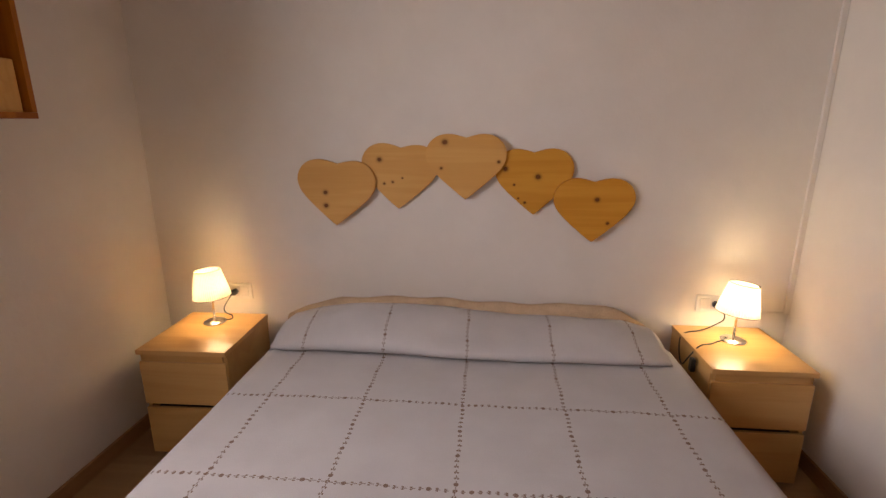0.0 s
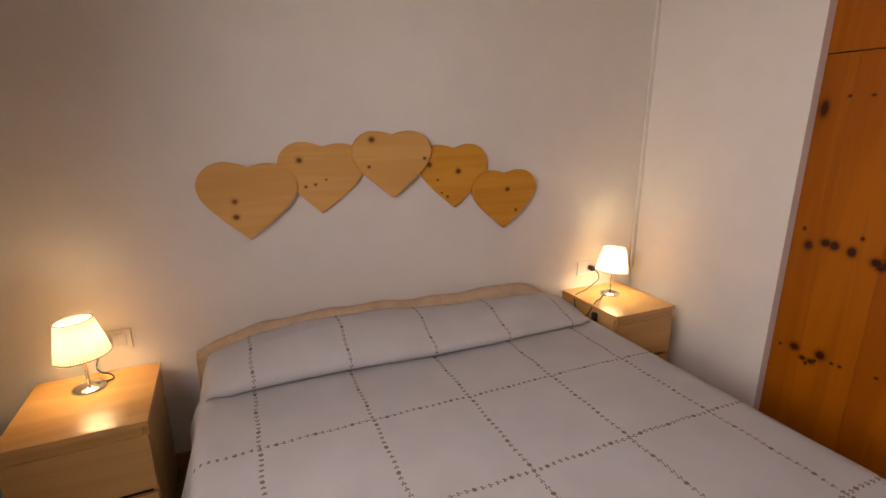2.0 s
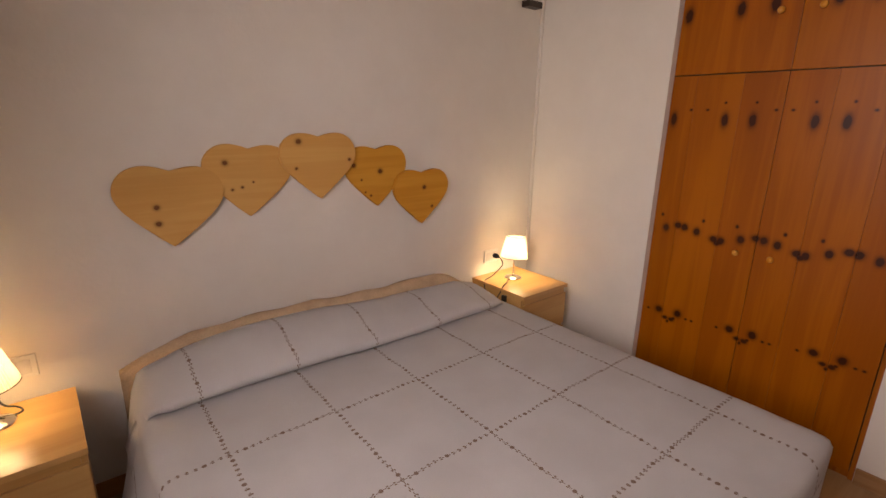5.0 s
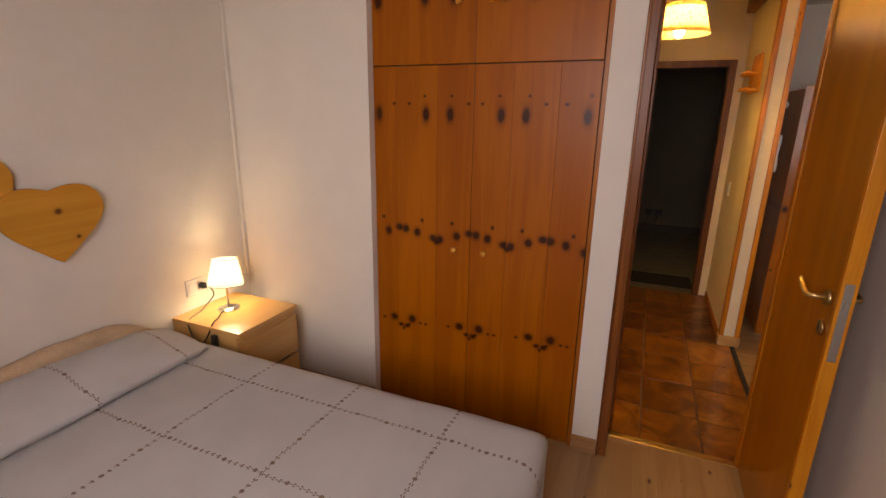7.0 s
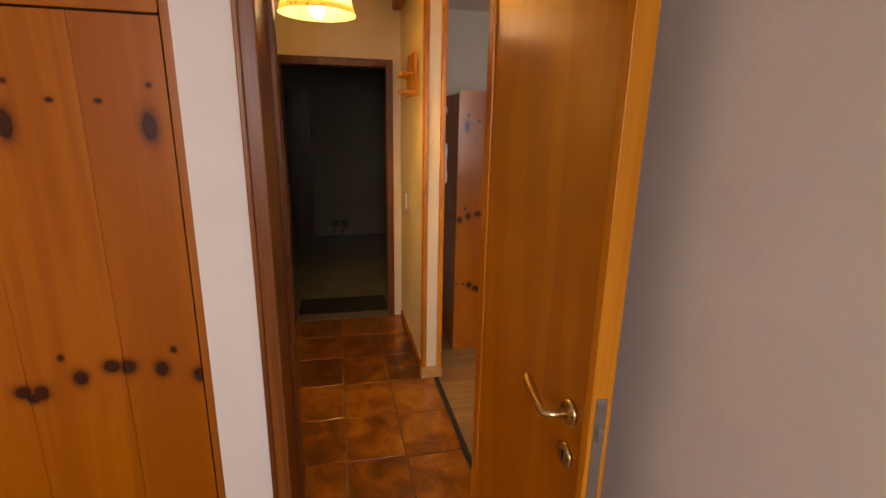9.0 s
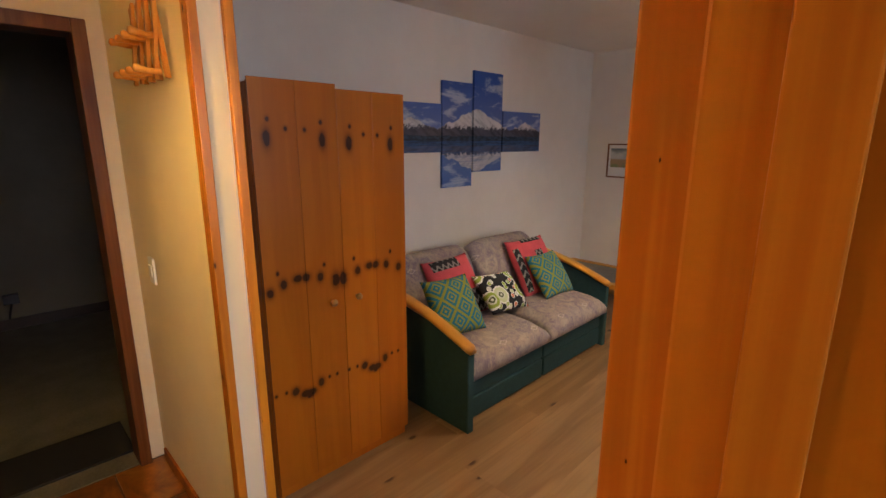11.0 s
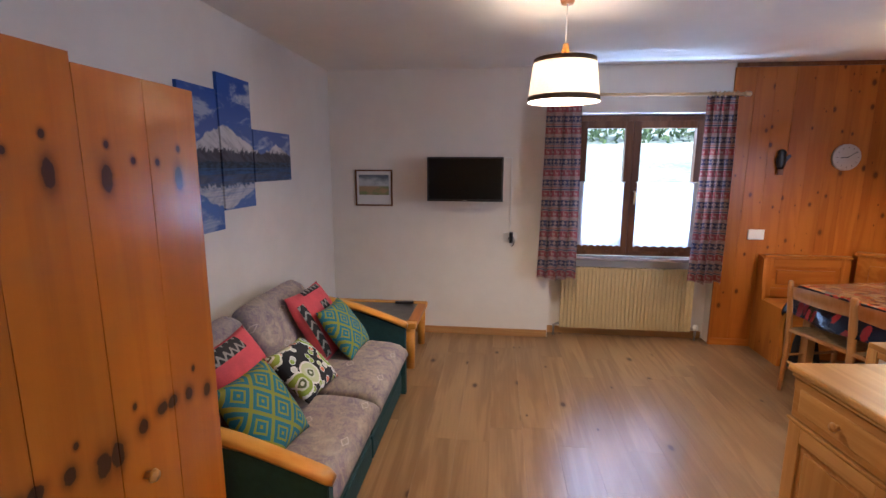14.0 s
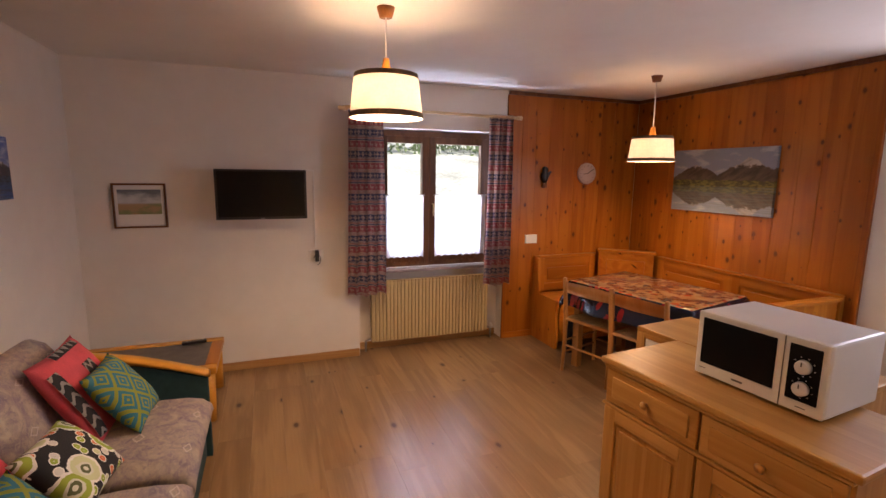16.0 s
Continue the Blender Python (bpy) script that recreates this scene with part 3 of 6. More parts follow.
# ---- shapes ----
def shape_box(x0, y0, z0, x1, y1, z1, bevel=0.0, bm=None):
    bm = bm or bmesh.new()
    made = bmesh.ops.create_cube(bm, size=1)["verts"]
    for v in made:
        v.co = Vector((x0 + (v.co.x + 0.5) * (x1 - x0), y0 + (v.co.y + 0.5) * (y1 - y0), z0 + (v.co.z + 0.5) * (z1 - z0)))
    if bevel:
        edges = list({e for v in made for e in v.link_edges})
        bmesh.ops.bevel(bm, geom=edges, offset=bevel, segments=2, affect="EDGES", profile=0.6)
    return bm


def shape_tube(points, radius, sides=10, bm=None, ends=True):
    """A round bar or cable along points; radius may be one number or one a point."""
    bm = bm or bmesh.new()
    pts = [Vector(p) for p in points]
    radii = radius if isinstance(radius, (list, tuple)) else [radius] * len(pts)
    rings, side = [], None
    for i, p in enumerate(pts):
        way = (pts[min(i + 1, len(pts) - 1)] - pts[max(i - 1, 0)]).normalized()
        if side is None:
            side = way.orthogonal().normalized()
        side = (side - way * side.dot(way)).normalized()
        other = way.cross(side)
        rings.append([bm.verts.new(p + radii[i] * (math.cos(a) * side + math.sin(a) * other)) for a in (2 * math.pi * k / sides for k in range(sides))])
    for a, b in zip(rings, rings[1:]):
        for k in range(sides):
            f = bm.faces.new((a[k], a[(k + 1) % sides], b[(k + 1) % sides], b[k]))
            f.smooth = True
    if ends:
        bm.faces.new(rings[0][::-1])
        bm.faces.new(rings[-1])
    return bm


def shape_lathe(profile, sides=32, at=(0, 0, 0), squash=1.0, bm=None):
    """A turned body from (radius, height) pairs."""
    bm = bm or bmesh.new()
    o = Vector(at)
    rings = [[bm.verts.new(o + Vector((r * math.cos(a), squash * r * math.sin(a), z))) for a in (2 * math.pi * k / sides for k in range(sides))] for r, z in profile]
    for a, b in zip(rings, rings[1:]):
        for k in range(sides):
            bm.faces.new((a[k], a[(k + 1) % sides], b[(k + 1) % sides], b[k])).smooth = True
    return bm


def shape_sheet(rows, uvs=None, thick=0.0, smooth=True):
    """A sheet through a grid of points, with cloth coordinates."""
    bm = bmesh.new()
    layer = bm.loops.layers.uv.new("UVMap") if uvs else None
    grid = [[bm.verts.new(p) for p in row] for row in rows]
    for i in range(len(grid) - 1):
        for j in range(len(grid[0]) - 1):
            idx = ((i, j), (i, j + 1), (i + 1, j + 1), (i + 1, j))
            f = bm.faces.new([grid[a][b] for a, b in idx])
            f.smooth = smooth
            if layer:
                for loop, (a, b) in zip(f.loops, idx):
                    loop[layer].uv = uvs[a][b]
    if thick:
        bmesh.ops.solidify(bm, geom=bm.faces[:], thickness=thick)
    return bm


def shape_prism(outline, depth, place, bevel=0.003):
    """A flat outline of (across, up) extruded by depth; place maps (across, up, deep) to a point."""
    bm = bmesh.new()
    front = [bm.verts.new(place(a, b, 0)) for a, b in outline]
    back = [bm.verts.new(place(a, b, depth)) for a, b in outline]
    n = len(outline)
    f = bm.faces.new(front)
    bm.faces.new(back[::-1])
    for k in range(n):
        bm.faces.new((front[k], back[k], back[(k + 1) % n], front[(k + 1) % n]))
    bmesh.ops.recalc_face_normals(bm, faces=bm.faces[:])
    if bevel:
        bmesh.ops.bevel(bm, geom=list(f.edges), offset=bevel, segments=2, affect="EDGES")
    return bm


def mesh_of(name, bm, material):
    bmesh.ops.recalc_face_normals(bm, faces=bm.faces[:])
    me = bpy.data.meshes.new(name)
    bm.to_mesh(me)
    bm.free()
    me.materials.append(material)
    return me


def part(name, bm, material, parent, label=""):
    ob = new(name, mesh_of(name, bm, material))
    ob.parent = parent
    return tagged(ob, label) if label else ob


def thing(name, label, category, at=(0, 0, 0), turn=0.0, group="", kind=""):
    ob = new(name)
    ob.empty_display_size = 0.1
    ob.matrix_world = pose(*at, 0, 0, turn)
    return tagged(ob, label, category, group, kind)


def solo(name, bm, material, label, category, group="", kind=""):
    return tagged(new(name, mesh_of(name, bm, material)), label, category, group, kind)


def structure(name, boxes, material, label="", category="wall", bevel=0.0):
    bm = bmesh.new()
    for b in boxes:
        shape_box(*b, bevel, bm)
    return solo(name, bm, material, label, category, kind="structure")


def part_box(name, b, material, parent, bevel=0.004, label=""):
    return part(name, shape_box(*b, bevel), material, parent, label)


# ---- the shell ----
BED_H, LIV_H = 2.45, 2.37
structure("wall_north", [(-1.56, 2.92, 0, 2.0, 3.05, BED_H)], WHITE_WALL, "warm white plaster wall behind the bed")
structure("wall_west_bedroom", [(-1.56, 0.02, 0, -1.44, 0.35, BED_H), (-1.56, 1.75, 0, -1.44, 2.92, BED_H), (-1.56, 0.35, 0, -1.44, 1.75, 1.2), (-1.56, 0.35, 2.4, -1.44, 1.75, BED_H)], WHITE_WALL, "white plaster bedroom wall with a window opening")
structure("wall_south_bedroom", [(-1.56, 0.02, 0, 1.745, 0.15, BED_H)], WHITE_WALL, "plain white plaster bedroom partition wall")
structure("wall_east_bedroom", [(1.70, 2.10, 0, 2.0, 2.92, BED_H), (1.70, 2.066, 0, 1.748, 2.10, BED_H), (1.80, 1.008, 0, 2.0, 2.10, BED_H), (1.745, 0.886, 0, 2.0, 1.008, BED_H), (1.745, 0.20, 2.075, 2.0, 0.886, BED_H)], WHITE_WALL, "white plaster wall around the built-in wardrobe and door")
structure("wall_hall_pier", [(1.745, 0.02, 0, 2.06, 0.20, BED_H)], WHITE_WALL, "short white pier between bedroom door and living room")
structure("wall_hall_south", [(3.302, 0.125, 0, 4.335, 0.20, BED_H), (2.06, 0.125, 2.30, 3.302, 0.20, BED_H)], HALL_LAMPLIT, "hall wall with coat pegs, lamp yellow in its colour, ending at the living room opening")
structure("wall_living_north", [(3.302, 0.105, 0, 4.335, 0.125, BED_H), (2.06, 0.105, 2.30, 3.302, 0.125, BED_H)], WHITE_WALL, "white plaster living room side of the hall wall")
structure("wall_hall_north", [(2.0, 1.16, 0, 4.335, 1.28, BED_H)], HALL_LAMPLIT, "hall wall opposite the coat pegs, lamp yellow in its colour")
structure("wall_entrance", [(4.335, 0.10, 0, 4.44, 0.30, BED_H), (4.335, 1.06, 0, 4.44, 1.28, BED_H), (4.335, 0.30, 1.965, 4.44, 1.06, BED_H)], HALL_LAMPLIT, "wall around the open entrance door, lamp yellow in its colour")
structure("wall_east_living", [(4.335, -4.1, 0, 4.45, 0.10, BED_H)], WHITE_WALL, "white plaster living room wall behind the sofa")
structure("wall_television", [(2.34, -4.12, 0, 4.335, -3.83, BED_H), (0.93, -3.97, 1.99, 2.34, -3.83, BED_H), (-0.70, -4.12, 0, 0.93, -3.84, BED_H)], WHITE_WALL, "white plaster wall with television and window niche")
structure("wall_window_niche", [(0.93, -4.12, 0, 2.34, -3.97, 0.72), (2.15, -4.12, 0.72, 2.34, -3.97, 1.99), (0.93, -4.12, 0.72, 1.03, -3.97, 1.99), (0.93, -4.12, 1.99, 2.34, -3.97, BED_H)], WHITE_WALL, "plastered back of the radiator niche under the window")
structure("wall_west_living", [(-0.70, -3.84, 0, -0.59, -1.36, BED_H), (-0.70, -0.24, 0, -0.59, 0.02, BED_H), (-0.70, -1.36, 0, -0.59, -0.24, 0.95), (-0.70, -1.36, 2.15, -0.59, -0.24, BED_H)], WHITE_WALL, "cream plaster wall beyond the wood panelling")
structure("ceiling_bedroom", [(-1.56, 0.02, BED_H, 2.0, 3.05, BED_H + 0.1)], CEILING, "white painted bedroom ceiling", "ceiling")
structure("ceiling_hall", [(2.0, 0.10, BED_H, 4.45, 1.28, BED_H + 0.1)], HALL_LAMPLIT, "painted hall ceiling, lamp yellow in its colour", "ceiling")
structure("ceiling_living", [(-0.70, -4.12, LIV_H, 4.335, 0.02, LIV_H + 0.06), (2.06, 0.02, LIV_H, 4.335, 0.10, LIV_H + 0.06)], CEILING, "white painted living room ceiling", "ceiling")
structure("wall_landing", [(4.44, -1.3, 0, 7.2, -1.2, 2.6), (4.44, 2.9, 0, 7.2, 3.0, 2.6), (7.0, -1.2, 0, 7.1, 2.9, 2.6), (4.44, 1.28, 0, 4.5, 2.9, 2.6), (4.45, -1.2, 0, 4.5, 0.10, 2.6)], LANDING_SHADED, "plaster walls of the unlit stair landing, shade in their colour")
structure("ceiling_landing", [(4.44, -1.3, 2.6, 7.2, 3.0, 2.7)], LANDING_SHADED, "ceiling of the unlit landing, shade in its colour", "ceiling")
structure("floor_landing", [(4.335, -1.3, -0.06, 7.2, 3.0, 0.0)], STONE_FLOOR, "polished pale stone landing floor", "floor")
structure("baseboard_landing", [(6.985, -1.2, 0, 7.0, 2.9, 0.09)], DARK_DOOR, "dark landing skirting", "skirting")

# skirting boards
structure("baseboard_bedroom_west", [(-1.44, 0.15, 0, -1.425, 2.92, 0.075)], SKIRTING_Y, "brown wooden skirting along the bedroom wall", "skirting", 0.003)
structure("baseboard_bedroom_north", [(-1.425, 2.905, 0, 1.70, 2.92, 0.075)], SKIRTING, "brown wooden skirting behind the bed", "skirting", 0.003)
structure("baseboard_bedroom_east", [(1.685, 2.068, 0, 1.70, 2.905, 0.075), (1.730, 0.894, 0, 1.745, 1.006, 0.075)], SKIRTING_Y, "pale wooden skirting beside the built-in wardrobe", "skirting", 0.003)
structure("baseboard_hall", [(3.37, 0.20, 0, 4.29, 0.212, 0.06)], FRAME_WOOD, "narrow brown skirting of the hall wall", "skirting", 0.003)
structure("trim_jamb_foot", [(3.280, 0.085, 0, 3.345, 0.222, 0.07)], SKIRTING, "small pale wooden foot block at the wall end", "skirting", 0.004)
structure("baseboard_television", [(2.345, -3.83, 0, 4.32, -3.815, 0.065)], SKIRTING, "honey oak skirting under the television", "skirting", 0.003)
structure("baseboard_living_east", [(4.32, -3.83, 0, 4.335, 0.08, 0.065)], SKIRTING_Y, "honey oak skirting behind the sofa", "skirting", 0.003)
structure("baseboard_niche", [(0.95, -3.97, 0, 2.34, -3.955, 0.065)], SKIRTING, "oak skirting inside the radiator niche", "skirting", 0.003)

# outer ground, one sheet that rises to a hedge
def meadow():
    rows = []
    for i in range(24):
        y = -4.3 - (i / 23) ** 2 * 400
        rows.append([(x, y, -0.3 + min(max(-y - 6, 0) * 0.27, 3.4) + (0.12 * noise.noise((x * 0.2, y * 0.2, 0)) if i else 0)) for x in (-300, -80, -30, -14, -8, -4, 0, 4, 8, 14, 30, 80, 300)])
    return shape_sheet(rows)


solo("ground", meadow(), GRASS, "bright meadow slope rising outside the window", "ground", kind="structure")


def hedge():
    bm = bmesh.new()
    rnd = random.Random(4)
    for _ in range(5200):
        x, d = rnd.uniform(-9, 12), rnd.random()
        h = 1.6 + 0.8 * noise.noise((x * 0.6, 0, 3)) + 0.4 * noise.noise((x * 2.1, 1, 3))
        p = Vector((x, -15.4 - d * 1.8, 2.20 + rnd.random() ** 0.8 * max(h, 0.3)))
        q = Euler((rnd.uniform(0, 3), rnd.uniform(0, 3), rnd.uniform(0, 6))).to_matrix()
        s = rnd.uniform(0.07, 0.17)
        vs = [bm.verts.new(p + q @ Vector(c) * s) for c in ((-1, 0, 0), (0, -0.5, 0.1), (1, 0, 0), (0, 0.5, 0.1))]
        bm.faces.new(vs)
    return bm


solo("hedge", hedge(), LEAF, "pale green bushes along the top of the slope", "bush", kind="stuff")

# ---- doors and frames ----
door = thing("door_1", "orange veneered room door standing open into the bedroom", "door", kind="structure")
leaf = part("leaf", shape_box(1.290, 0.247, 0.012, 1.935, 0.285, 2.025, 0.003), DOOR_VENEER, door)
part_box("edge_band", (1.2885, 0.2465, 0.012, 1.310, 0.2865, 2.026), FRAME_TRIM, door, 0.002)
part_box("hinge_stile", (1.895, 0.2855, 0.012, 1.945, 0.291, 2.026), FRAME_TRIM, door, 0.002)
handle = part("handle", shape_lathe([(0.0, 0.0), (0.025, 0.0), (0.025, 0.006), (0.021, 0.010), (0.0, 0.010)], 24), BRASS, door, "worn brass lever handle")
handle.matrix_local = pose(1.352, 0.2865, 1.035, -90, 0, 0)
lever = [(1.352, 0.287, 1.035), (1.352, 0.325, 1.035), (1.358, 0.336, 1.035), (1.379, 0.338, 1.033), (1.414, 0.336, 1.040), (1.449, 0.334, 1.052), (1.466, 0.333, 1.058)]
bm = shape_tube(lever, [0.008, 0.008, 0.009, 0.009, 0.009, 0.010, 0.006], 12)
part("lever", bm, BRASS, door, "worn brass lever")
bm = shape_lathe([(0.0, 0.0), (0.024, 0.0), (0.024, 0.005), (0.019, 0.008), (0.0, 0.008)], 24)
rose = part("keyhole_rose", bm, BRASS, door, "round brass keyhole plate")
rose.matrix_local = pose(1.356, 0.2865, 0.939, -90, 0, 0)
part_box("keyhole", (1.3535, 0.2945, 0.928, 1.3585, 0.2955, 0.950), BLACK, door, 0.001)
lock = part_box("latch_plate", (1.2865, 0.256, 0.86, 1.2890, 0.278, 1.10), STEEL, door, 0.001, "scuffed steel lock plate")
part_box("latch_bolt", (1.2775, 0.261, 1.018, 1.2895, 0.273, 1.045), STEEL, door, 0.002)
part("back_lever", shape_tube([(1.352, 0.246, 1.035), (1.352, 0.215, 1.035), (1.369, 0.206, 1.035), (1.454, 0.206, 1.045)], 0.008, 10), BRASS, door, "worn brass lever")

jamb = thing("door_frame", "reddish wooden frame lining the bedroom doorway", "door frame", kind="structure")
part_box("jamb", (1.738, 0.848, 0, 2.012, 0.886, 2.075), FRAME_RED, jamb)
part_box("stop", (1.955, 0.836, 0, 2.005, 0.850, 2.03), FRAME_RED, jamb, 0.003)
part_box("casing", (1.728, 0.880, 0, 1.742, 0.892, 2.09), FRAME_RED, jamb, 0.003)
part_box("hinge_jamb", (1.738, 0.20, 0, 2.012, 0.243, 2.075), FRAME_TRIM, jamb)
part_box("head", (1.738, 0.243, 2.03, 2.012, 0.848, 2.075), FRAME_RED, jamb)
part_box("hall_casing", (2.0, 0.888, 0, 2.016, 0.97, 2.13), FRAME_WOOD, jamb)
solo("threshold", shape_box(1.905, 0.245, 0.0, 1.945, 0.846, 0.006, 0.003), BRASS, "narrow brass threshold strip in the doorway", "threshold", kind="structure")
solo("threshold", shape_box(2.06, 0.112, 0.0, 3.275, 0.136, 0.007, 0.003), MAT_RUBBER, "dark strip between terracotta tiles and laminate", "threshold", kind="structure")

opening = thing("trim_living_opening", "orange wooden casing of the living room opening", "door frame", kind="structure")
part_box("hall_casing", (3.290, 0.186, 0.07, 3.338, 0.214, 2.30), FRAME_TRIM, opening)
part_box("living_casing", (3.284, 0.092, 0.07, 3.335, 0.120, 2.30), FRAME_TRIM, opening)
part_box("west_casing", (1.985, 0.20, 0, 2.078, 0.222, 2.30), FRAME_TRIM, opening)

entry = thing("entrance_frame", "dark brown wooden frame of the open entrance", "door frame", kind="structure")
part_box("side", (4.300, 0.262, 0, 4.45, 0.312, 2.0), DARK_FRAME, entry)
part_box("side", (4.300, 1.05, 0, 4.45, 1.10, 2.0), DARK_FRAME, entry)
part_box("head", (4.300, 0.312, 1.945, 4.45, 1.05, 2.0), DARK_FRAME, entry)
solo("door_2", shape_box(4.46, 1.11, 0.01, 5.25, 1.155, 1.97, 0.004), DARK_DOOR, "dark entrance door swung open onto the landing", "door", kind="structure")
solo("door_3", shape_box(6.96, 0.98, 0.0, 6.998, 1.80, 1.95, 0.006), DARK_DOOR, "dark closed door across the landing", "door", kind="structure")
solo("door_mat", shape_box(4.46, 0.30, 0.0, 4.80, 1.04, 0.014, 0.005), MAT_RUBBER, "dark door mat on the landing floor", "mat")
for y in (0.72, 0.60):
    box = thing("meter_box", "small black wall box with a hanging cable", "wall box", group="boxes on the landing wall")
    part_box("body", (6.955, y - 0.05, 0.22, 6.998, y + 0.05, 0.30), BLACK, box)
    part("cable", shape_tube([(6.975, y, 0.22), (6.972, y + 0.02, 0.15), (6.98, y + 0.03, 0.095)], 0.008, 8), CABLE, box)
solo("beam", shape_box(3.37, 0.202, 2.33, 4.30, 0.262, 2.42, 0.006), FRAME_WOOD, "brown wooden rail along the top of the hall wall", "beam")

# ---- bedroom ----
closet = thing("built_in_wardrobe", "knotty orange pine wardrobe fronts set into the wall", "wardrobe")
MID = 1.56
for y0, y1 in ((1.030, MID - 0.0008), (MID + 0.0008, 2.096)):
    d = part("door", shape_box(1.7605, y0 + 0.001, 0.03, 1.775, y1 - 0.001, 1.751, 0.0), CLOSET, closet)
    cuts = (y0, 1.190, 1.385, y1) if y0 < 1.3 else (y0, 1.736, 1.947, y1)
    for a, b in zip(cuts, cuts[1:]):
        part("plank", shape_box(1.752, a + 0.0004, 0.03, 1.760, b - 0.0004, 1.751, 0.0008), CLOSET, d)
    k = shape_lathe([(0.0, 0.0), (0.008, 0.0), (0.008, 0.012), (0.015, 0.020), (0.012, 0.028), (0.0, 0.030)], 20)
    k = part("knob", k, PEG_WOOD, d, "small turned wooden knob")
    k.matrix_local = pose(1.752, MID + (0.075 if y0 > 1.3 else -0.075), 0.915, 0, -90, 0)
    d = part("upper_door", shape_box(1.752, y0, 1.756, 1.775, y1, BED_H - 0.02, 0.003), CLOSET_TOP, closet)
    k = part("knob", shape_lathe([(0.0, 0.0), (0.008, 0.0), (0.008, 0.012), (0.015, 0.020), (0.012, 0.028), (0.0, 0.030)], 20), PEG_WOOD, d, "small turned wooden knob")
    k.matrix_local = pose(1.752, MID + (0.075 if y0 > 1.3 else -0.075), 2.0, 0, -90, 0)
part_box("frame_side", (1.746, 1.008, 0, 1.80, 1.026, BED_H), FRAME_WOOD, closet, 0.002)
part_box("frame_side", (1.758, 2.098, 0, 1.80, 2.101, BED_H), DARK_FRAME, closet, 0.0)
part_box("carcass", (1.778, 1.026, 0, 1.80, 2.098, BED_H), DARK_DOOR, closet, 0.0)
part_box("plinth", (1.762, 1.026, 0, 1.778, 2.098, 0.03), FRAME_WOOD, closet, 0.0)


def heart_outline(w, h, n=64):
    pts = []
    for k in range(n):
        a = 2 * math.pi * k / n
        x = math.copysign(16 * abs(math.sin(a)) ** 1.75, math.sin(a))
        y = 13 * math.cos(a) - 2.9 * math.cos(2 * a) - 0.5 * math.cos(3 * a) - 0.7 * math.cos(4 * a)
        pts.append((x / 32 * w, y))
    lo, hi = min(p[1] for p in pts), max(p[1] for p in pts)
    return [(x, (y - lo) / (hi - lo) * h) for x, y in pts]


def heart(x, z, w, h, tilt, front, material, label):
    c, s = math.cos(radians(tilt)), math.sin(radians(tilt))
    bm = shape_prism(heart_outline(w, h), 0.018, lambda a, b, d: (x + a * c - b * s, front + d, z + a * s + b * c), 0.004)
    return solo("wooden_heart", bm, material, label, "wall decoration", "hearts above the bed")


heart(-0.470, 1.019, 0.385, 0.315, -3, 2.886, HEART_PALE, "pale spruce heart board hung on the wall over the bed")
heart(-0.163, 1.103, 0.370, 0.305, -3, 2.901, HEART_PALE, "pale spruce heart board tucked behind its neighbours")
heart(0.160, 1.154, 0.374, 0.300, 0, 2.882, HEART_PALE, "pale spruce heart board at the top of the arch")
heart(0.479, 1.083, 0.362, 0.305, 1, 2.901, HEART_GOLD, "golden spruce heart board tucked behind its neighbours")
heart(0.752, 0.959, 0.370, 0.298, 0, 2.886, HEART_GOLD, "golden spruce heart board hung on the wall over the bed")


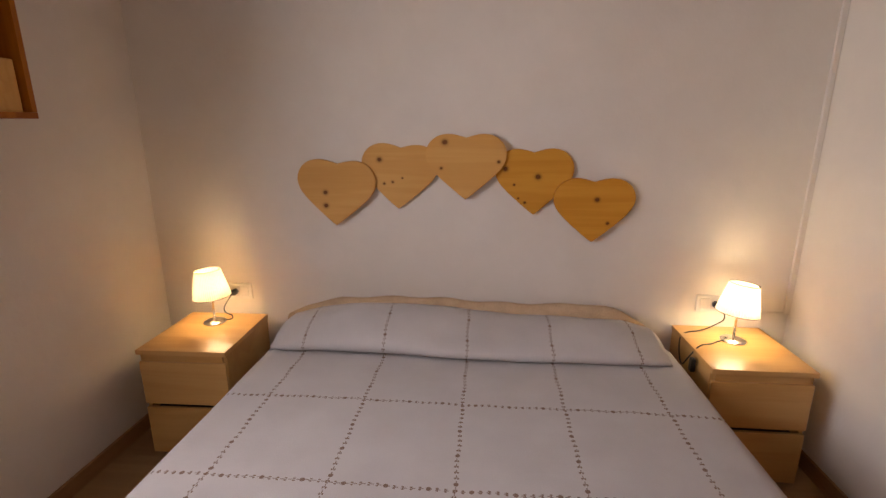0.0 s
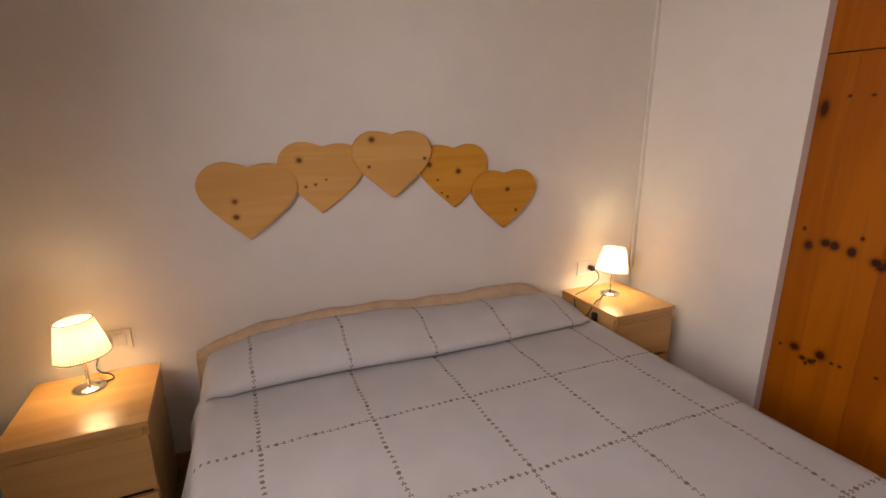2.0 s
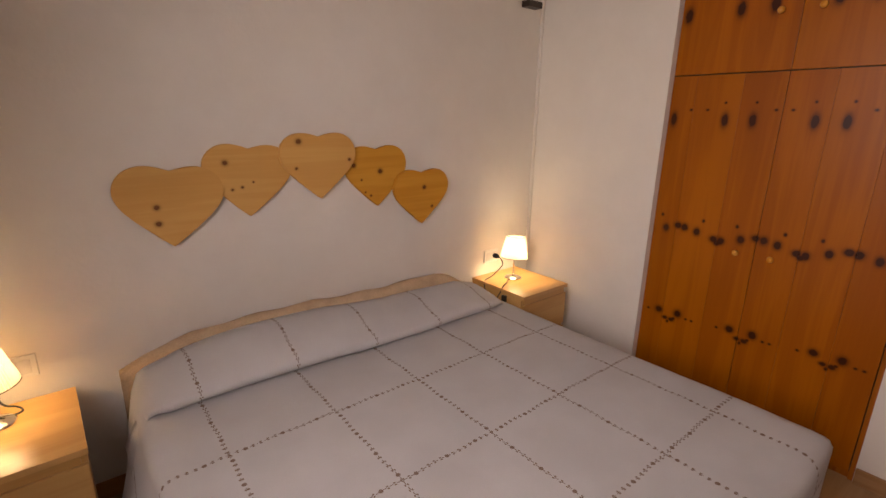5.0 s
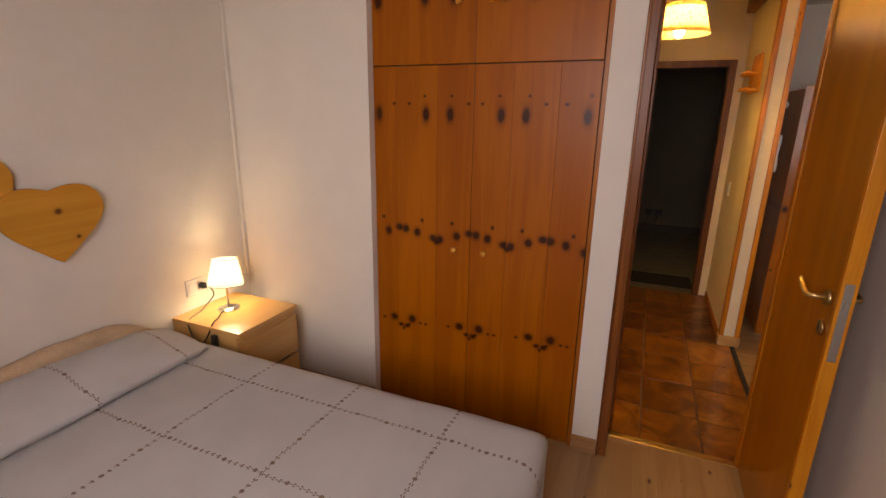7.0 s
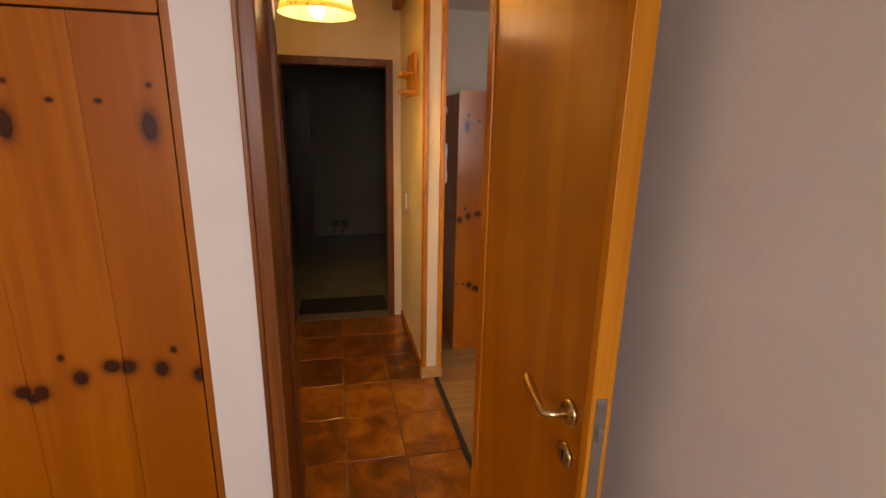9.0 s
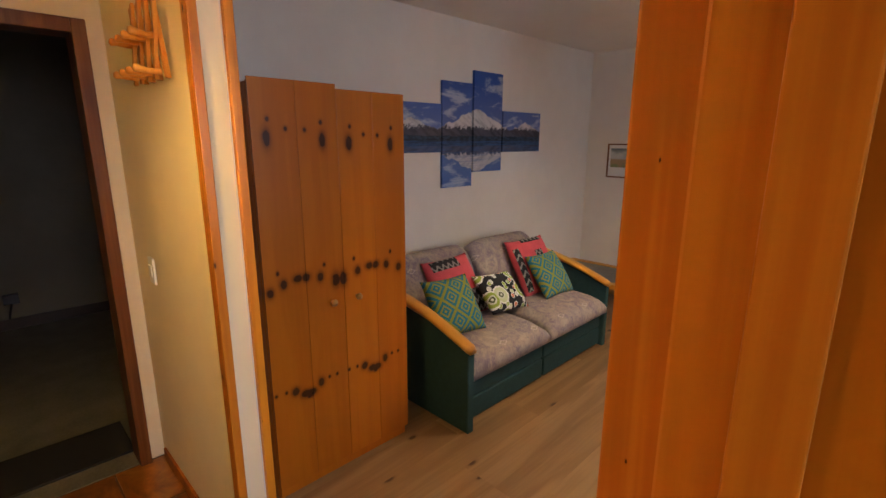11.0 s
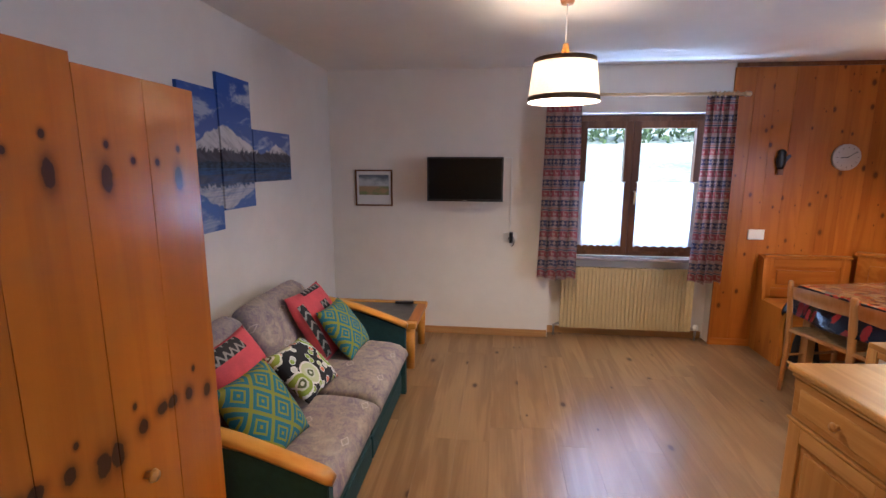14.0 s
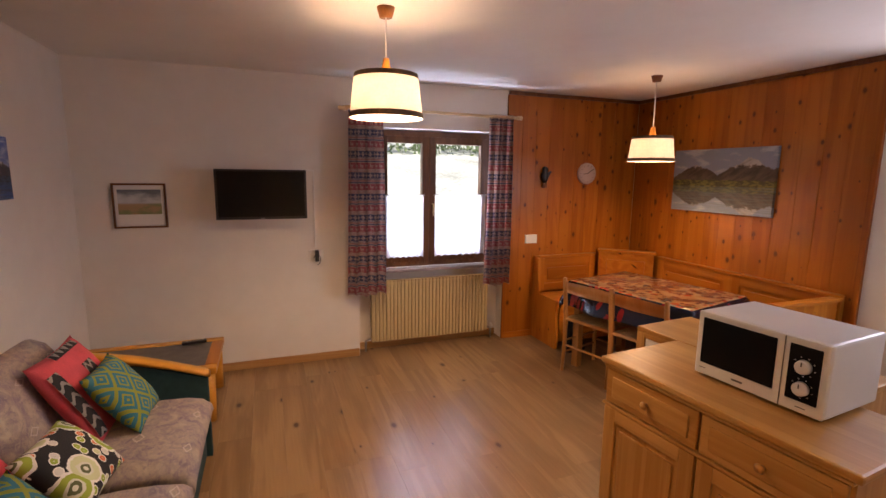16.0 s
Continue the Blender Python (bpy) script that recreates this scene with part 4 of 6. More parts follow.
def bed():
    t = thing("double_bed", "double bed made up with a white embroidered bedspread", "bed")
    x0, x1, y0, y1, top = -0.69, 1.075, 1.035, 2.90, 0.534
    part("mattress", shape_box(x0 + 0.03, y0 + 0.05, 0.24, x1 - 0.03, y1 - 0.06, top - 0.02, 0.05), MATTRESS, t)
    part("base", shape_box(x0 + 0.06, y0 + 0.10, 0.10, x1 - 0.06, y1 - 0.08, 0.24, 0.01), BEIGE_COVER, t)
    for lx in (x0 + 0.15, x1 - 0.15):
        for ly in (y0 + 0.2, y1 - 0.25):
            part("leg", shape_tube([(lx, ly, 0), (lx, ly, 0.11)], 0.03, 12), DARK_DOOR, t)
    # headboard with a loose cover
    rows = []
    n = 40
    for i in range(n + 1):
        x = x0 - 0.035 + (x1 - x0 + 0.015) * i / n
        crest = float(np.interp(x, (-0.73, -0.63, -0.45, -0.17, 0.07, 0.24, 0.48, 0.77, 0.86, 0.93, 1.02, 1.07), (0.565, 0.618, 0.660, 0.674, 0.672, 0.660, 0.656, 0.664, 0.652, 0.623, 0.572, 0.53))) + 0.004 * math.sin(x * 23)
        rows.append([(x, 2.80, 0.2), (x, 2.80, crest - 0.03), (x, 2.815, crest - 0.006), (x, 2.84, crest), (x, 2.868, crest - 0.006), (x, 2.88, crest - 0.03), (x, 2.88, 0.2)])
    bm = shape_sheet(rows)
    bmesh.ops.contextual_create(bm, geom=[e for e in bm.edges if e.is_boundary])
    part("headboard", bm, BEIGE_COVER, t, "headboard under a loose beige cover")
    # bedspread lying over the mattress and down its sides
    def lay(u, v):
        ex = max(u - (x1 - 0.03), 0) - max((x0 + 0.03) - u, 0)
        ey = max((y0 + 0.04) - v, 0)
        r = 0.055
        def over(e):
            s = min(e / r, math.pi / 2)
            return r * math.sin(s), r * (1 - math.cos(s)) + max(e - r * math.pi / 2, 0)
        ax, dx = over(abs(ex))
        ay, dy = over(ey)
        wave = 0.012 * math.sin(v * 11 + 1) * min(abs(ex) * 3, 1) + 0.010 * math.sin(u * 9) * min(ey * 3, 1)
        x = min(max(u, x0 + 0.03), x1 - 0.03) + math.copysign(ax + wave + (0.28 if ex < 0 else 0.04) * max(dx - 0.06, 0), ex or 1) * (1 if ex else 0)
        y = max(v, y0 + 0.04) - (ay + wave if ey else 0)
        z = top + 0.006 * noise.noise((u * 2.3, v * 2.3, 1)) + 0.002 * noise.noise((u * 9, v * 9, 2)) - max(dx, dy) - 0.25 * min(dx, dy)
        return (x, y, max(z, 0.05))
    us = [x0 - 0.38 + (x1 - x0 + 0.76) * i / 96 for i in range(97)]
    vs = [y0 - 0.36 + (2.66 - y0 + 0.36) * j / 84 for j in range(85)]
    part("bedspread", shape_sheet([[lay(u, v) for v in vs] for u in us], [[(u, v) for v in vs] for u in us], 0.006), SPREAD, t, "white cotton bedspread with brown vine embroidery")
    # turned-back roll over the pillows
    prof = [(2.56, 0.525), (2.505, 0.535), (2.475, 0.548), (2.466, 0.566), (2.478, 0.584), (2.52, 0.600), (2.58, 0.626), (2.64, 0.646), (2.70, 0.655), (2.75, 0.648), (2.785, 0.62), (2.795, 0.57), (2.795, 0.50)]
    rows, uvs = [], []
    for i in range(73):
        f = i / 72
        x = x0 - 0.065 + (x1 - x0 + 0.10) * f
        edge = max(0.0, abs(f - 0.5) * 2 - 0.90) / 0.10
        side = abs(f - 0.5) * 2
        fat = float(np.interp(x, (-0.76, -0.66, -0.53, -0.40, -0.30, -0.05, 0.08, 0.20, 0.40, 0.60, 0.88, 1.0, 1.12), (0.30, 0.66, 0.98, 1.16, 1.24, 1.25, 1.18, 1.06, 0.95, 0.93, 0.84, 0.55, 0.2)))
        drop = 0.36 * edge ** 2
        row, uv, s = [], [], 2.30
        for k, (y, z) in enumerate(prof):
            zz = 0.53 + (z - 0.53) * fat - drop * (0.4 + 0.6 * (k > 1)) + 0.004 * noise.noise((x * 4, y * 6, 5))
            yy = y + 0.012 * math.sin(f * 7 + 0.5) * (k < 5) + (0.06 * max(side - 0.85, 0) / 0.15) * (k < 6)
            row.append((x, yy, max(zz, 0.2)))
            if k:
                s += math.dist(prof[k], prof[k - 1])
            uv.append((x, s))
        rows.append(row)
        uvs.append(uv)
    part("turned_back_roll", shape_sheet(rows, uvs, 0.006), SPREAD, t, "bedspread rolled back over the pillows")
    return t


bed()


def nightstand():
    t = thing("nightstand", "birch-veneer nightstand with two drawers beside the bed", "nightstand", group="nightstands")
    w, d, h = 0.405, 0.44, 0.545
    part_box("top", (0, 0, h - 0.022, w, d, h), BEECH, t, 0.002)
    part_box("side", (0.004, 0.022, 0.03, 0.022, d, h - 0.022), BEECH, t, 0.001)
    part_box("side", (w - 0.022, 0.022, 0.03, w - 0.004, d, h - 0.022), BEECH, t, 0.001)
    part_box("back", (0.022, d - 0.012, 0.05, w - 0.022, d - 0.004, h - 0.022), BEECH, t, 0.0)
    part_box("bottom", (0.022, 0.03, 0.04, w - 0.022, d - 0.012, 0.058), BEECH, t, 0.0)
    part_box("front_rail", (0.022, 0.012, 0.489, w - 0.022, 0.03, h - 0.022), BEECH, t, 0.0)
    for z0, z1 in ((0.03, 0.262), (0.282, 0.487)):
        part_box("drawer", (0.006, 0.004, z0, w - 0.006, 0.021, z1), BEECH, t, 0.002)
        part_box("drawer_box", (0.03, 0.021, z0 + 0.03, w - 0.03, d - 0.05, z1 - 0.02), DARK_DOOR, t, 0.0)
    for fx in (0.03, w - 0.03):
        for fy in (0.05, d - 0.04):
            part("foot", shape_tube([(fx, fy, 0), (fx, fy, 0.035)], 0.012, 10), BLACK, t)
    return t


stand = nightstand()
stand.matrix_world = pose(-1.255, 2.425, 0, 0, 0, 1.5)
copy_thing(stand, pose(1.175, 2.475, 0))


def bedside_lamp(at, lean, turn, label):
    t = thing("bedside_lamp", label, "lamp", at, turn, "bedside lamps")
    part("base", shape_lathe([(0.0, 0.0), (0.054, 0.0), (0.056, 0.004), (0.050, 0.009), (0.030, 0.015), (0.010, 0.020), (0.0, 0.021)], 40), CHROME, t, "polished chrome disc")
    part("stem", shape_tube([(0, 0, 0.018), (0, 0, 0.115), (0, 0, 0.15)], [0.006, 0.005, 0.005], 12), CHROME, t, "slim chrome stem")
    part("bulb", shape_lathe([(0.0, 0.215), (0.012, 0.213), (0.019, 0.200), (0.019, 0.19), (0.012, 0.165), (0.009, 0.15)], 20), BULB, t, "glowing bulb")
    bm = bmesh.new()
    rings = []
    n = 112
    for r, z in ((0.087, 0.135), (0.079, 0.175), (0.069, 0.22), (0.058, 0.27)):
        ring = []
        for k in range(n):
            a = 2 * math.pi * k / n
            rr = r * (1 + 0.022 * (1 if k % 2 else -1))
            ring.append(bm.verts.new((rr * math.cos(a), rr * math.sin(a), z)))
        rings.append(ring)
    for a, b in zip(rings, rings[1:]):
        for k in range(n):
            bm.faces.new((a[k], a[(k + 1) % n], b[(k + 1) % n], b[k]))
    bmesh.ops.rotate(bm, verts=bm.verts[:], cent=(0, 0, 0.15), matrix=Euler((0, radians(lean), 0)).to_matrix())
    shade = part("shade", bm, SHADE, t, "pleated cream fabric shade")
    for r, z in ((0.0875, 0.135), (0.0585, 0.27)):
        ring = shape_tube([(r * math.cos(2 * math.pi * k / 32), r * math.sin(2 * math.pi * k / 32), z) for k in range(33)], 0.0016, 6)
        bmesh.ops.rotate(ring, verts=ring.verts[:], cent=(0, 0, 0.15), matrix=Euler((0, radians(lean), 0)).to_matrix())
        part("rim", ring, BROWN_TRIM, shade)
    return t


bedside_lamp((-1.075, 2.75, 0.545), -4, 0, "lit chrome lamp with pleated cream shade on a nightstand")
bedside_lamp((1.385, 2.757, 0.545), 7, 20, "lit chrome lamp with slightly crooked cream shade")


def wall_socket(x, z, plug_side):
    t = thing("wall_socket", "white double wall socket with a black plug in it", "socket", group="bedside sockets")
    part_box("plate", (x - 0.062, 2.910, z - 0.042, x + 0.062, 2.9198, z + 0.042), WHITE_PLASTIC, t, 0.003)
    for k in (-1, 1):
        part_box("insert", (x + k * 0.024 - 0.02, 2.9075, z - 0.027, x + k * 0.024 + 0.02, 2.911, z + 0.027), OFF_WHITE, t, 0.002)
    part("plug", shape_tube([(x + plug_side, 2.909, z), (x + plug_side, 2.885, z), (x + plug_side + 0.004, 2.868, z - 0.002)], [0.016, 0.017, 0.008], 12), BLACK, t, "black plug")
    return t


wall_socket(-1.015, 0.652, -0.026)
wall_socket(1.335, 0.662, 0.024)


def flex(name, points, label):
    """A loose cable, rounded through its points."""
    cu = bpy.data.curves.new(name, "CURVE")
    cu.dimensions, cu.bevel_depth, cu.resolution_u = "3D", 0.0032, 6
    sp = cu.splines.new("NURBS")
    sp.points.add(len(points) - 1)
    for p, co in zip(sp.points, points):
        p.co = (*co, 1)
    sp.use_endpoint_u, sp.order_u = True, 3
    cu.materials.append(CABLE)
    return tagged(new(name, cu), label, "cable")


flex("lamp_cable", [(-1.04, 2.868, 0.65), (-1.07, 2.83, 0.60), (-1.05, 2.80, 0.575), (-1.02, 2.82, 0.556), (-1.0, 2.78, 0.5495), (-1.05, 2.77, 0.550), (-1.07, 2.765, 0.555)], "thin black lamp cable looping over the nightstand")
flex("lamp_cable", [(1.363, 2.868, 0.66), (1.40, 2.845, 0.62), (1.33, 2.85, 0.57), (1.27, 2.84, 0.549), (1.21, 2.83, 0.549), (1.165, 2.80, 0.53), (1.155, 2.72, 0.42), (1.158, 2.66, 0.50), (1.20, 2.66, 0.566), (1.26, 2.69, 0.553), (1.30, 2.73, 0.549), (1.34, 2.745, 0.552)], "thin black lamp cable hanging over the nightstand edge")
solo("inline_switch", shape_box(1.148, 2.60, 0.46, 1.168, 2.63, 0.52, 0.006), BLACK, "black in-line lamp switch against the nightstand", "switch")
duct = thing("cable_duct", "white plastic cable duct in the room corner", "cable duct", kind="structure")
part_box("upright", (1.676, 2.904, 0.625, 1.699, 2.919, BED_H), WHITE_WALL, duct, 0.003)
part_box("branch", (1.40, 2.908, 0.615, 1.676, 2.919, 0.628), WHITE_WALL, duct, 0.002)
solo("wall_bracket", shape_box(1.50, 2.86, 2.165, 1.62, 2.92, 2.20, 0.004), DARK_DOOR, "small dark bracket high in the room corner", "bracket")

shelf = thing("wall_shelf", "brown wooden box shelf holding a few books", "shelf")
part_box("bottom", (-1.44, 1.72, 1.515, -1.25, 2.195, 1.535), FRAME_WOOD, shelf, 0.002)
part_box("side", (-1.44, 2.175, 1.535, -1.25, 2.195, 2.10), FRAME_WOOD, shelf, 0.002)
part_box("side", (-1.44, 1.72, 1.535, -1.25, 1.74, 2.10), FRAME_WOOD, shelf, 0.002)
part_box("top", (-1.44, 1.72, 2.10, -1.25, 2.195, 2.12), FRAME_WOOD, shelf, 0.002)
part_box("back", (-1.44, 1.74, 1.535, -1.432, 2.175, 2.10), FRAME_WOOD, shelf, 0.0)
solo("wooden_box", shape_box(-1.42, 2.06, 1.5352, -1.27, 2.165, 1.70, 0.004), HEART_PALE, "small pale wooden box on the shelf", "box")
solo("book", shape_box(-1.42, 2.015, 1.5352, -1.29, 2.05, 1.76, 0.003), plain("grey_blue_binding", (0.20, 0.23, 0.27), 0.6), "grey-blue bound book standing on the shelf", "book")
solo("book", shape_box(-1.42, 1.975, 1.5352, -1.28, 2.01, 1.73, 0.003), plain("dark_binding", (0.07, 0.07, 0.08), 0.6), "dark bound book standing on the shelf", "book")
win2 = thing("window_2", "bedroom window with a white frame", "window", kind="structure")
for b in ((-1.62, 0.35, 1.2, -1.56, 0.40, 2.4), (-1.62, 1.70, 1.2, -1.56, 1.75, 2.4), (-1.62, 0.40, 1.2, -1.56, 1.70, 1.25), (-1.62, 0.40, 2.35, -1.56, 1.70, 2.4)):
    part_box("window_frame", b, WINDOW_WOOD, win2)

win3 = thing("window_3", "kitchen window with a brown frame", "window", kind="structure")
for b in ((-0.75, -1.36, 0.95, -0.70, -1.31, 2.15), (-0.75, -0.29, 0.95, -0.70, -0.24, 2.15), (-0.75, -1.31, 0.95, -0.70, -0.29, 1.0), (-0.75, -1.31, 2.10, -0.70, -0.29, 2.15)):
    part_box("window_frame", b, WINDOW_WOOD, win3)


# ---- hall ----
def pendant(name, at, bottom, r0, r1, h, cloth, band, ceiling, label, cover=False):
    """A lamp hung on a cord: its origin is the middle of the shade's lower rim."""
    t = thing(name, label, "lamp", at, group="pendant lamps")
    n = 48
    prof = [(r0 + (r1 - r0) * k / 6, h * k / 6) for k in range(7)]
    shade = part("shade", shape_lathe(prof, n), cloth, t, "fabric drum shade glowing warmly")
    for r, z0, z1 in ((r0, -0.002, 0.024), (r1, h - 0.020, h + 0.002)):
        slope = (r1 - r0) / h
        part("braid", shape_lathe([(r + 0.0025 - slope * 0, z0), (r + 0.0025 + slope * (z1 - z0), z1)], n), band, shade, "dark woven braid")
    for k in range(3):
        a = 2 * math.pi * k / 3
        part("spoke", shape_tube([(0, 0, h - 0.02), (r1 * math.cos(a), r1 * math.sin(a), h - 0.012)], 0.0018, 6), STEEL, shade)
    # Added, unseen disc over the open top; it weakens the ceiling's light circle.
    if cover:
        part("dimming_disc", shape_lathe([(0.02, h - 0.006), (r1 - 0.003, h - 0.006)], n), DIMMING_GAUZE, shade, "added gauze disc dimming the light on the ceiling")
    part("socket", shape_lathe([(0.0, h - 0.07), (0.022, h - 0.07), (0.024, h - 0.01), (0.0, h)], 20), WHITE_PLASTIC, t)
    part("cap", shape_lathe([(0.0, h + 0.075), (0.014, h + 0.075), (0.018, h + 0.05), (0.028, h + 0.0), (0.0, h - 0.004)], 20), PEG_WOOD, t, "turned orange wooden cap")
    part("bulb", shape_lathe([(0.0, h - 0.175), (0.018, h - 0.170), (0.030, h - 0.145), (0.028, h - 0.115), (0.014, h - 0.085), (0.012, h - 0.07)], 24), BULB, t, "glowing bulb")
    top = ceiling - at[2]
    part("cord", shape_tube([(0, 0, h + 0.07), (0, 0, top - 0.02)], 0.0035, 8), WHITE_PLASTIC, t)
    part("ceiling_rose", shape_lathe([(0.0, top - 0.045), (0.030, top - 0.045), (0.042, top - 0.004), (0.042, top)], 24), DARK_FRAME, t, "brown ceiling rose")
    return t


pendant("hall_lamp", (2.93, 0.75, 2.003), 0, 0.160, 0.115, 0.155, SHADE_HALL, SHADE_HALL, BED_H, "lit yellow parchment pendant lamp in the hall")
pendant("ceiling_lamp", (2.503, -2.105, 1.868), 0, 0.176, 0.152, 0.200, SHADE_LINEN, BROWN_TRIM, LIV_H, "lit linen drum pendant with brown braid", True)
pendant("ceiling_lamp", (0.21, -2.79, 1.723), 0, 0.173, 0.150, 0.19, SHADE_LINEN, BROWN_TRIM, LIV_H, "lit linen drum pendant over the dining table", True)


def coat_rack():
    t = thing("coat_rack", "folding wooden coat rack with turned pegs on the wall", "coat rack")
    y, z0, z1 = 0.206, 1.725, 1.935
    xs = [3.52, 3.60, 3.68, 3.76]
    for x in xs:
        part("slat", shape_prism([(-0.012, 0), (0.012, 0), (0.012, 0.235), (0, 0.245), (-0.012, 0.235)], 0.012, lambda a, b, d, x=x: (x + a + (b - 0.12) * 0.30, y + 0.014 - d + 0.006, z0 - 0.01 + b), 0.002), PEG_WOOD, t)
        part("cross_slat", shape_prism([(-0.012, 0), (0.012, 0), (0.012, 0.235), (0, 0.245), (-0.012, 0.235)], 0.010, lambda a, b, d, x=x: (x + a - (b - 0.12) * 0.30, y + 0.032 - d, z0 - 0.01 + b), 0.002), PEG_WOOD, t)
        for z in (z0 + 0.11, z0 + 0.01):
            part("peg", shape_tube([(x, y + 0.02, z), (x, y + 0.05, z), (x, y + 0.075, z + 0.004), (x, y + 0.088, z + 0.006), (x, y + 0.095, z + 0.007)], [0.009, 0.008, 0.009, 0.013, 0.007], 12), PEG_WOOD, t)
    return t


coat_rack()
sw = thing("light_switch", "small white light switch on the hall wall", "switch")
part_box("plate", (4.02, 0.2002, 0.955, 4.09, 0.210, 1.065), WHITE_PLASTIC, sw, 0.003)
part_box("rocker", (4.035, 0.210, 0.985, 4.075, 0.215, 1.035), OFF_WHITE, sw, 0.002)
phone = thing("intercom_handset", "white intercom handset on the wall beside the opening", "intercom")
part_box("cradle", (3.37, 0.078, 1.22, 3.44, 0.1048, 1.44), WHITE_PLASTIC, phone, 0.008)
part("handset", shape_tube([(3.405, 0.066, 1.215), (3.405, 0.064, 1.26), (3.405, 0.068, 1.33), (3.405, 0.064, 1.41), (3.405, 0.066, 1.45)], [0.012, 0.014, 0.011, 0.014, 0.012], 12), WHITE_PLASTIC, phone)
solo("wall_hook", shape_tube([(3.40, 0.104, 1.66), (3.40, 0.075, 1.66), (3.40, 0.06, 1.64), (3.40, 0.065, 1.615)], 0.006, 8), WHITE_PLASTIC, "small white hook on the wall", "hook")

# ---- living room: wardrobe and sofa ----
ward = thing("wardrobe", "tall knotty pine wardrobe with two plank doors", "wardrobe")
part_box("carcass", (3.640, -0.785, 0.0, 4.325, -0.070, 1.745), WARDROBE, ward, 0.003)
for y0, y1, z1 in ((-0.429, -0.067, 1.760), (-0.788, -0.431, 1.742)):
    mid = (y0 + y1) / 2
    d = part("door", shape_box(3.622, y0 + 0.004, 0.06, 3.638, y1 - 0.004, z1 - 0.01, 0.0), WARDROBE, ward)
    part("plank", shape_box(3.613, y0, 0.05, 3.6225, mid - 0.0008, z1, 0.001), WARDROBE, d)
    part("plank", shape_box(3.613, mid + 0.0008, 0.05, 3.6225, y1, z1, 0.001), WARDROBE, d)
    k = part("knob", shape_lathe([(0.0, 0.0), (0.008, 0.0), (0.008, 0.010), (0.016, 0.018), (0.013, 0.027), (0.0, 0.029)], 20), SIDEBOARD, d, "pale turned wooden knob")
    k.matrix_local = pose(3.613, -0.43 + (0.065 if y0 > -0.5 else -0.065), 0.845, 0, -90, 0)
part_box("plinth", (3.630, -0.78, 0.0, 3.642, -0.075, 0.05), WARDROBE, ward, 0.0)


def sofa():
    t = thing("sofa", "two-seat sofa bed with mottled grey cushions and green sides", "sofa")
    ya, yb = -1.0, -2.62
    for i, y in enumerate((ya, yb + 0.045)):
        out = [(3.375, 0.0), (4.22, 0.0), (4.22, 0.66), (4.05, 0.655), (3.75, 0.60), (3.375, 0.475)]
        if i:
            out = [(a + 0.04, b) for a, b in out]
        a_ = part("arm", shape_prism(out, 0.045, lambda a, b, d, y=y: (a, y - d, b), 0.004), GREEN, t, "dark green upholstered side panel")
        rows = []
        line = [(4.22, 0.672), (4.12, 0.671), (4.0, 0.657), (3.85, 0.632), (3.7, 0.598), (3.55, 0.549), (3.45, 0.514), (3.385, 0.489), (3.362, 0.476)]
        if i:
            line = [(a + 0.04, b + 0.012) for a, b in line]
        for k, (x, z) in enumerate(line):
            w = 0.035 if k < len(line) - 1 else 0.022
            yc = y - 0.0225
            rows.append([(x, yc - w, z - 0.014), (x, yc - w - 0.004, z), (x, yc - w + 0.008, z + 0.012), (x, yc + w - 0.008, z + 0.012), (x, yc + w + 0.004, z), (x, yc + w, z - 0.014)])
        bm = shape_sheet(rows)
        bmesh.ops.contextual_create(bm, geom=[e for e in bm.edges if e.is_boundary])
        part("armrest", bm, ARM_WOOD, a_, "golden wooden armrest")
    part_box("frame", (3.47, yb + 0.05, 0.04, 4.22, ya - 0.05, 0.24), GREEN, t, 0.01)
    for y0, y1 in ((yb + 0.05, -1.815), (-1.80, ya - 0.05)):
        x = 3.44
        part_box("drawer_front", (x, y0, 0.015, x + 0.03, y1, 0.145), GREEN, t, 0.012)
        part_box("seat_rail", (x + 0.004, y0, 0.150, x + 0.034, y1, 0.262), GREEN, t, 0.012)
        # seat cushion, soft and rounded over the front edge
        rows = []
        for i in range(19):
            y = y0 - 0.004 + (y1 - y0 + 0.008) * i / 18
            e = 1 - 0.35 * max(0, abs(i - 9) - 7) / 2
            sag = 0.008 * noise.noise((y * 3, 0, 1))
            prof = [(3.93, 0.24), (3.60, 0.245), (3.44, 0.25), (3.405, 0.27), (3.392, 0.31), (3.40, 0.36), (3.43, 0.395), (3.50, 0.412), (3.62, 0.418), (3.80, 0.412), (3.95, 0.405), (4.0, 0.36)]
            rows.append([(a, y, 0.25 + (b - 0.25) * (e if b > 0.3 else 1) + (sag if b > 0.3 else 0)) for a, b in prof])
        bm = shape_sheet(rows)
        bmesh.ops.contextual_create(bm, geom=[e for e in bm.edges if e.is_boundary])
        part("seat_cushion", bm, SOFA_CLOTH, t, "mottled grey-lilac seat cushion")
        rows = []
        for i in range(19):
            f = i / 18
            y = y0 + (y1 - y0) * f
            e = math.sqrt(max(0.0, 1 - (abs(f - 0.5) * 2) ** 6))
            prof = [(4.16, 0.38), (3.98, 0.36), (3.955, 0.42), (3.965, 0.50), (4.00, 0.60), (4.05, 0.70), (4.10, 0.765), (4.16, 0.79), (4.21, 0.76), (4.225, 0.66), (4.225, 0.40)]
            rows.append([(4.13 + (a - 4.13) * (0.75 + 0.25 * e), y, 0.36 + (b - 0.36) * (0.90 + 0.16 * e)) for a, b in prof])
        bm = shape_sheet(rows)
        bmesh.ops.contextual_create(bm, geom=[e for e in bm.edges if e.is_boundary])
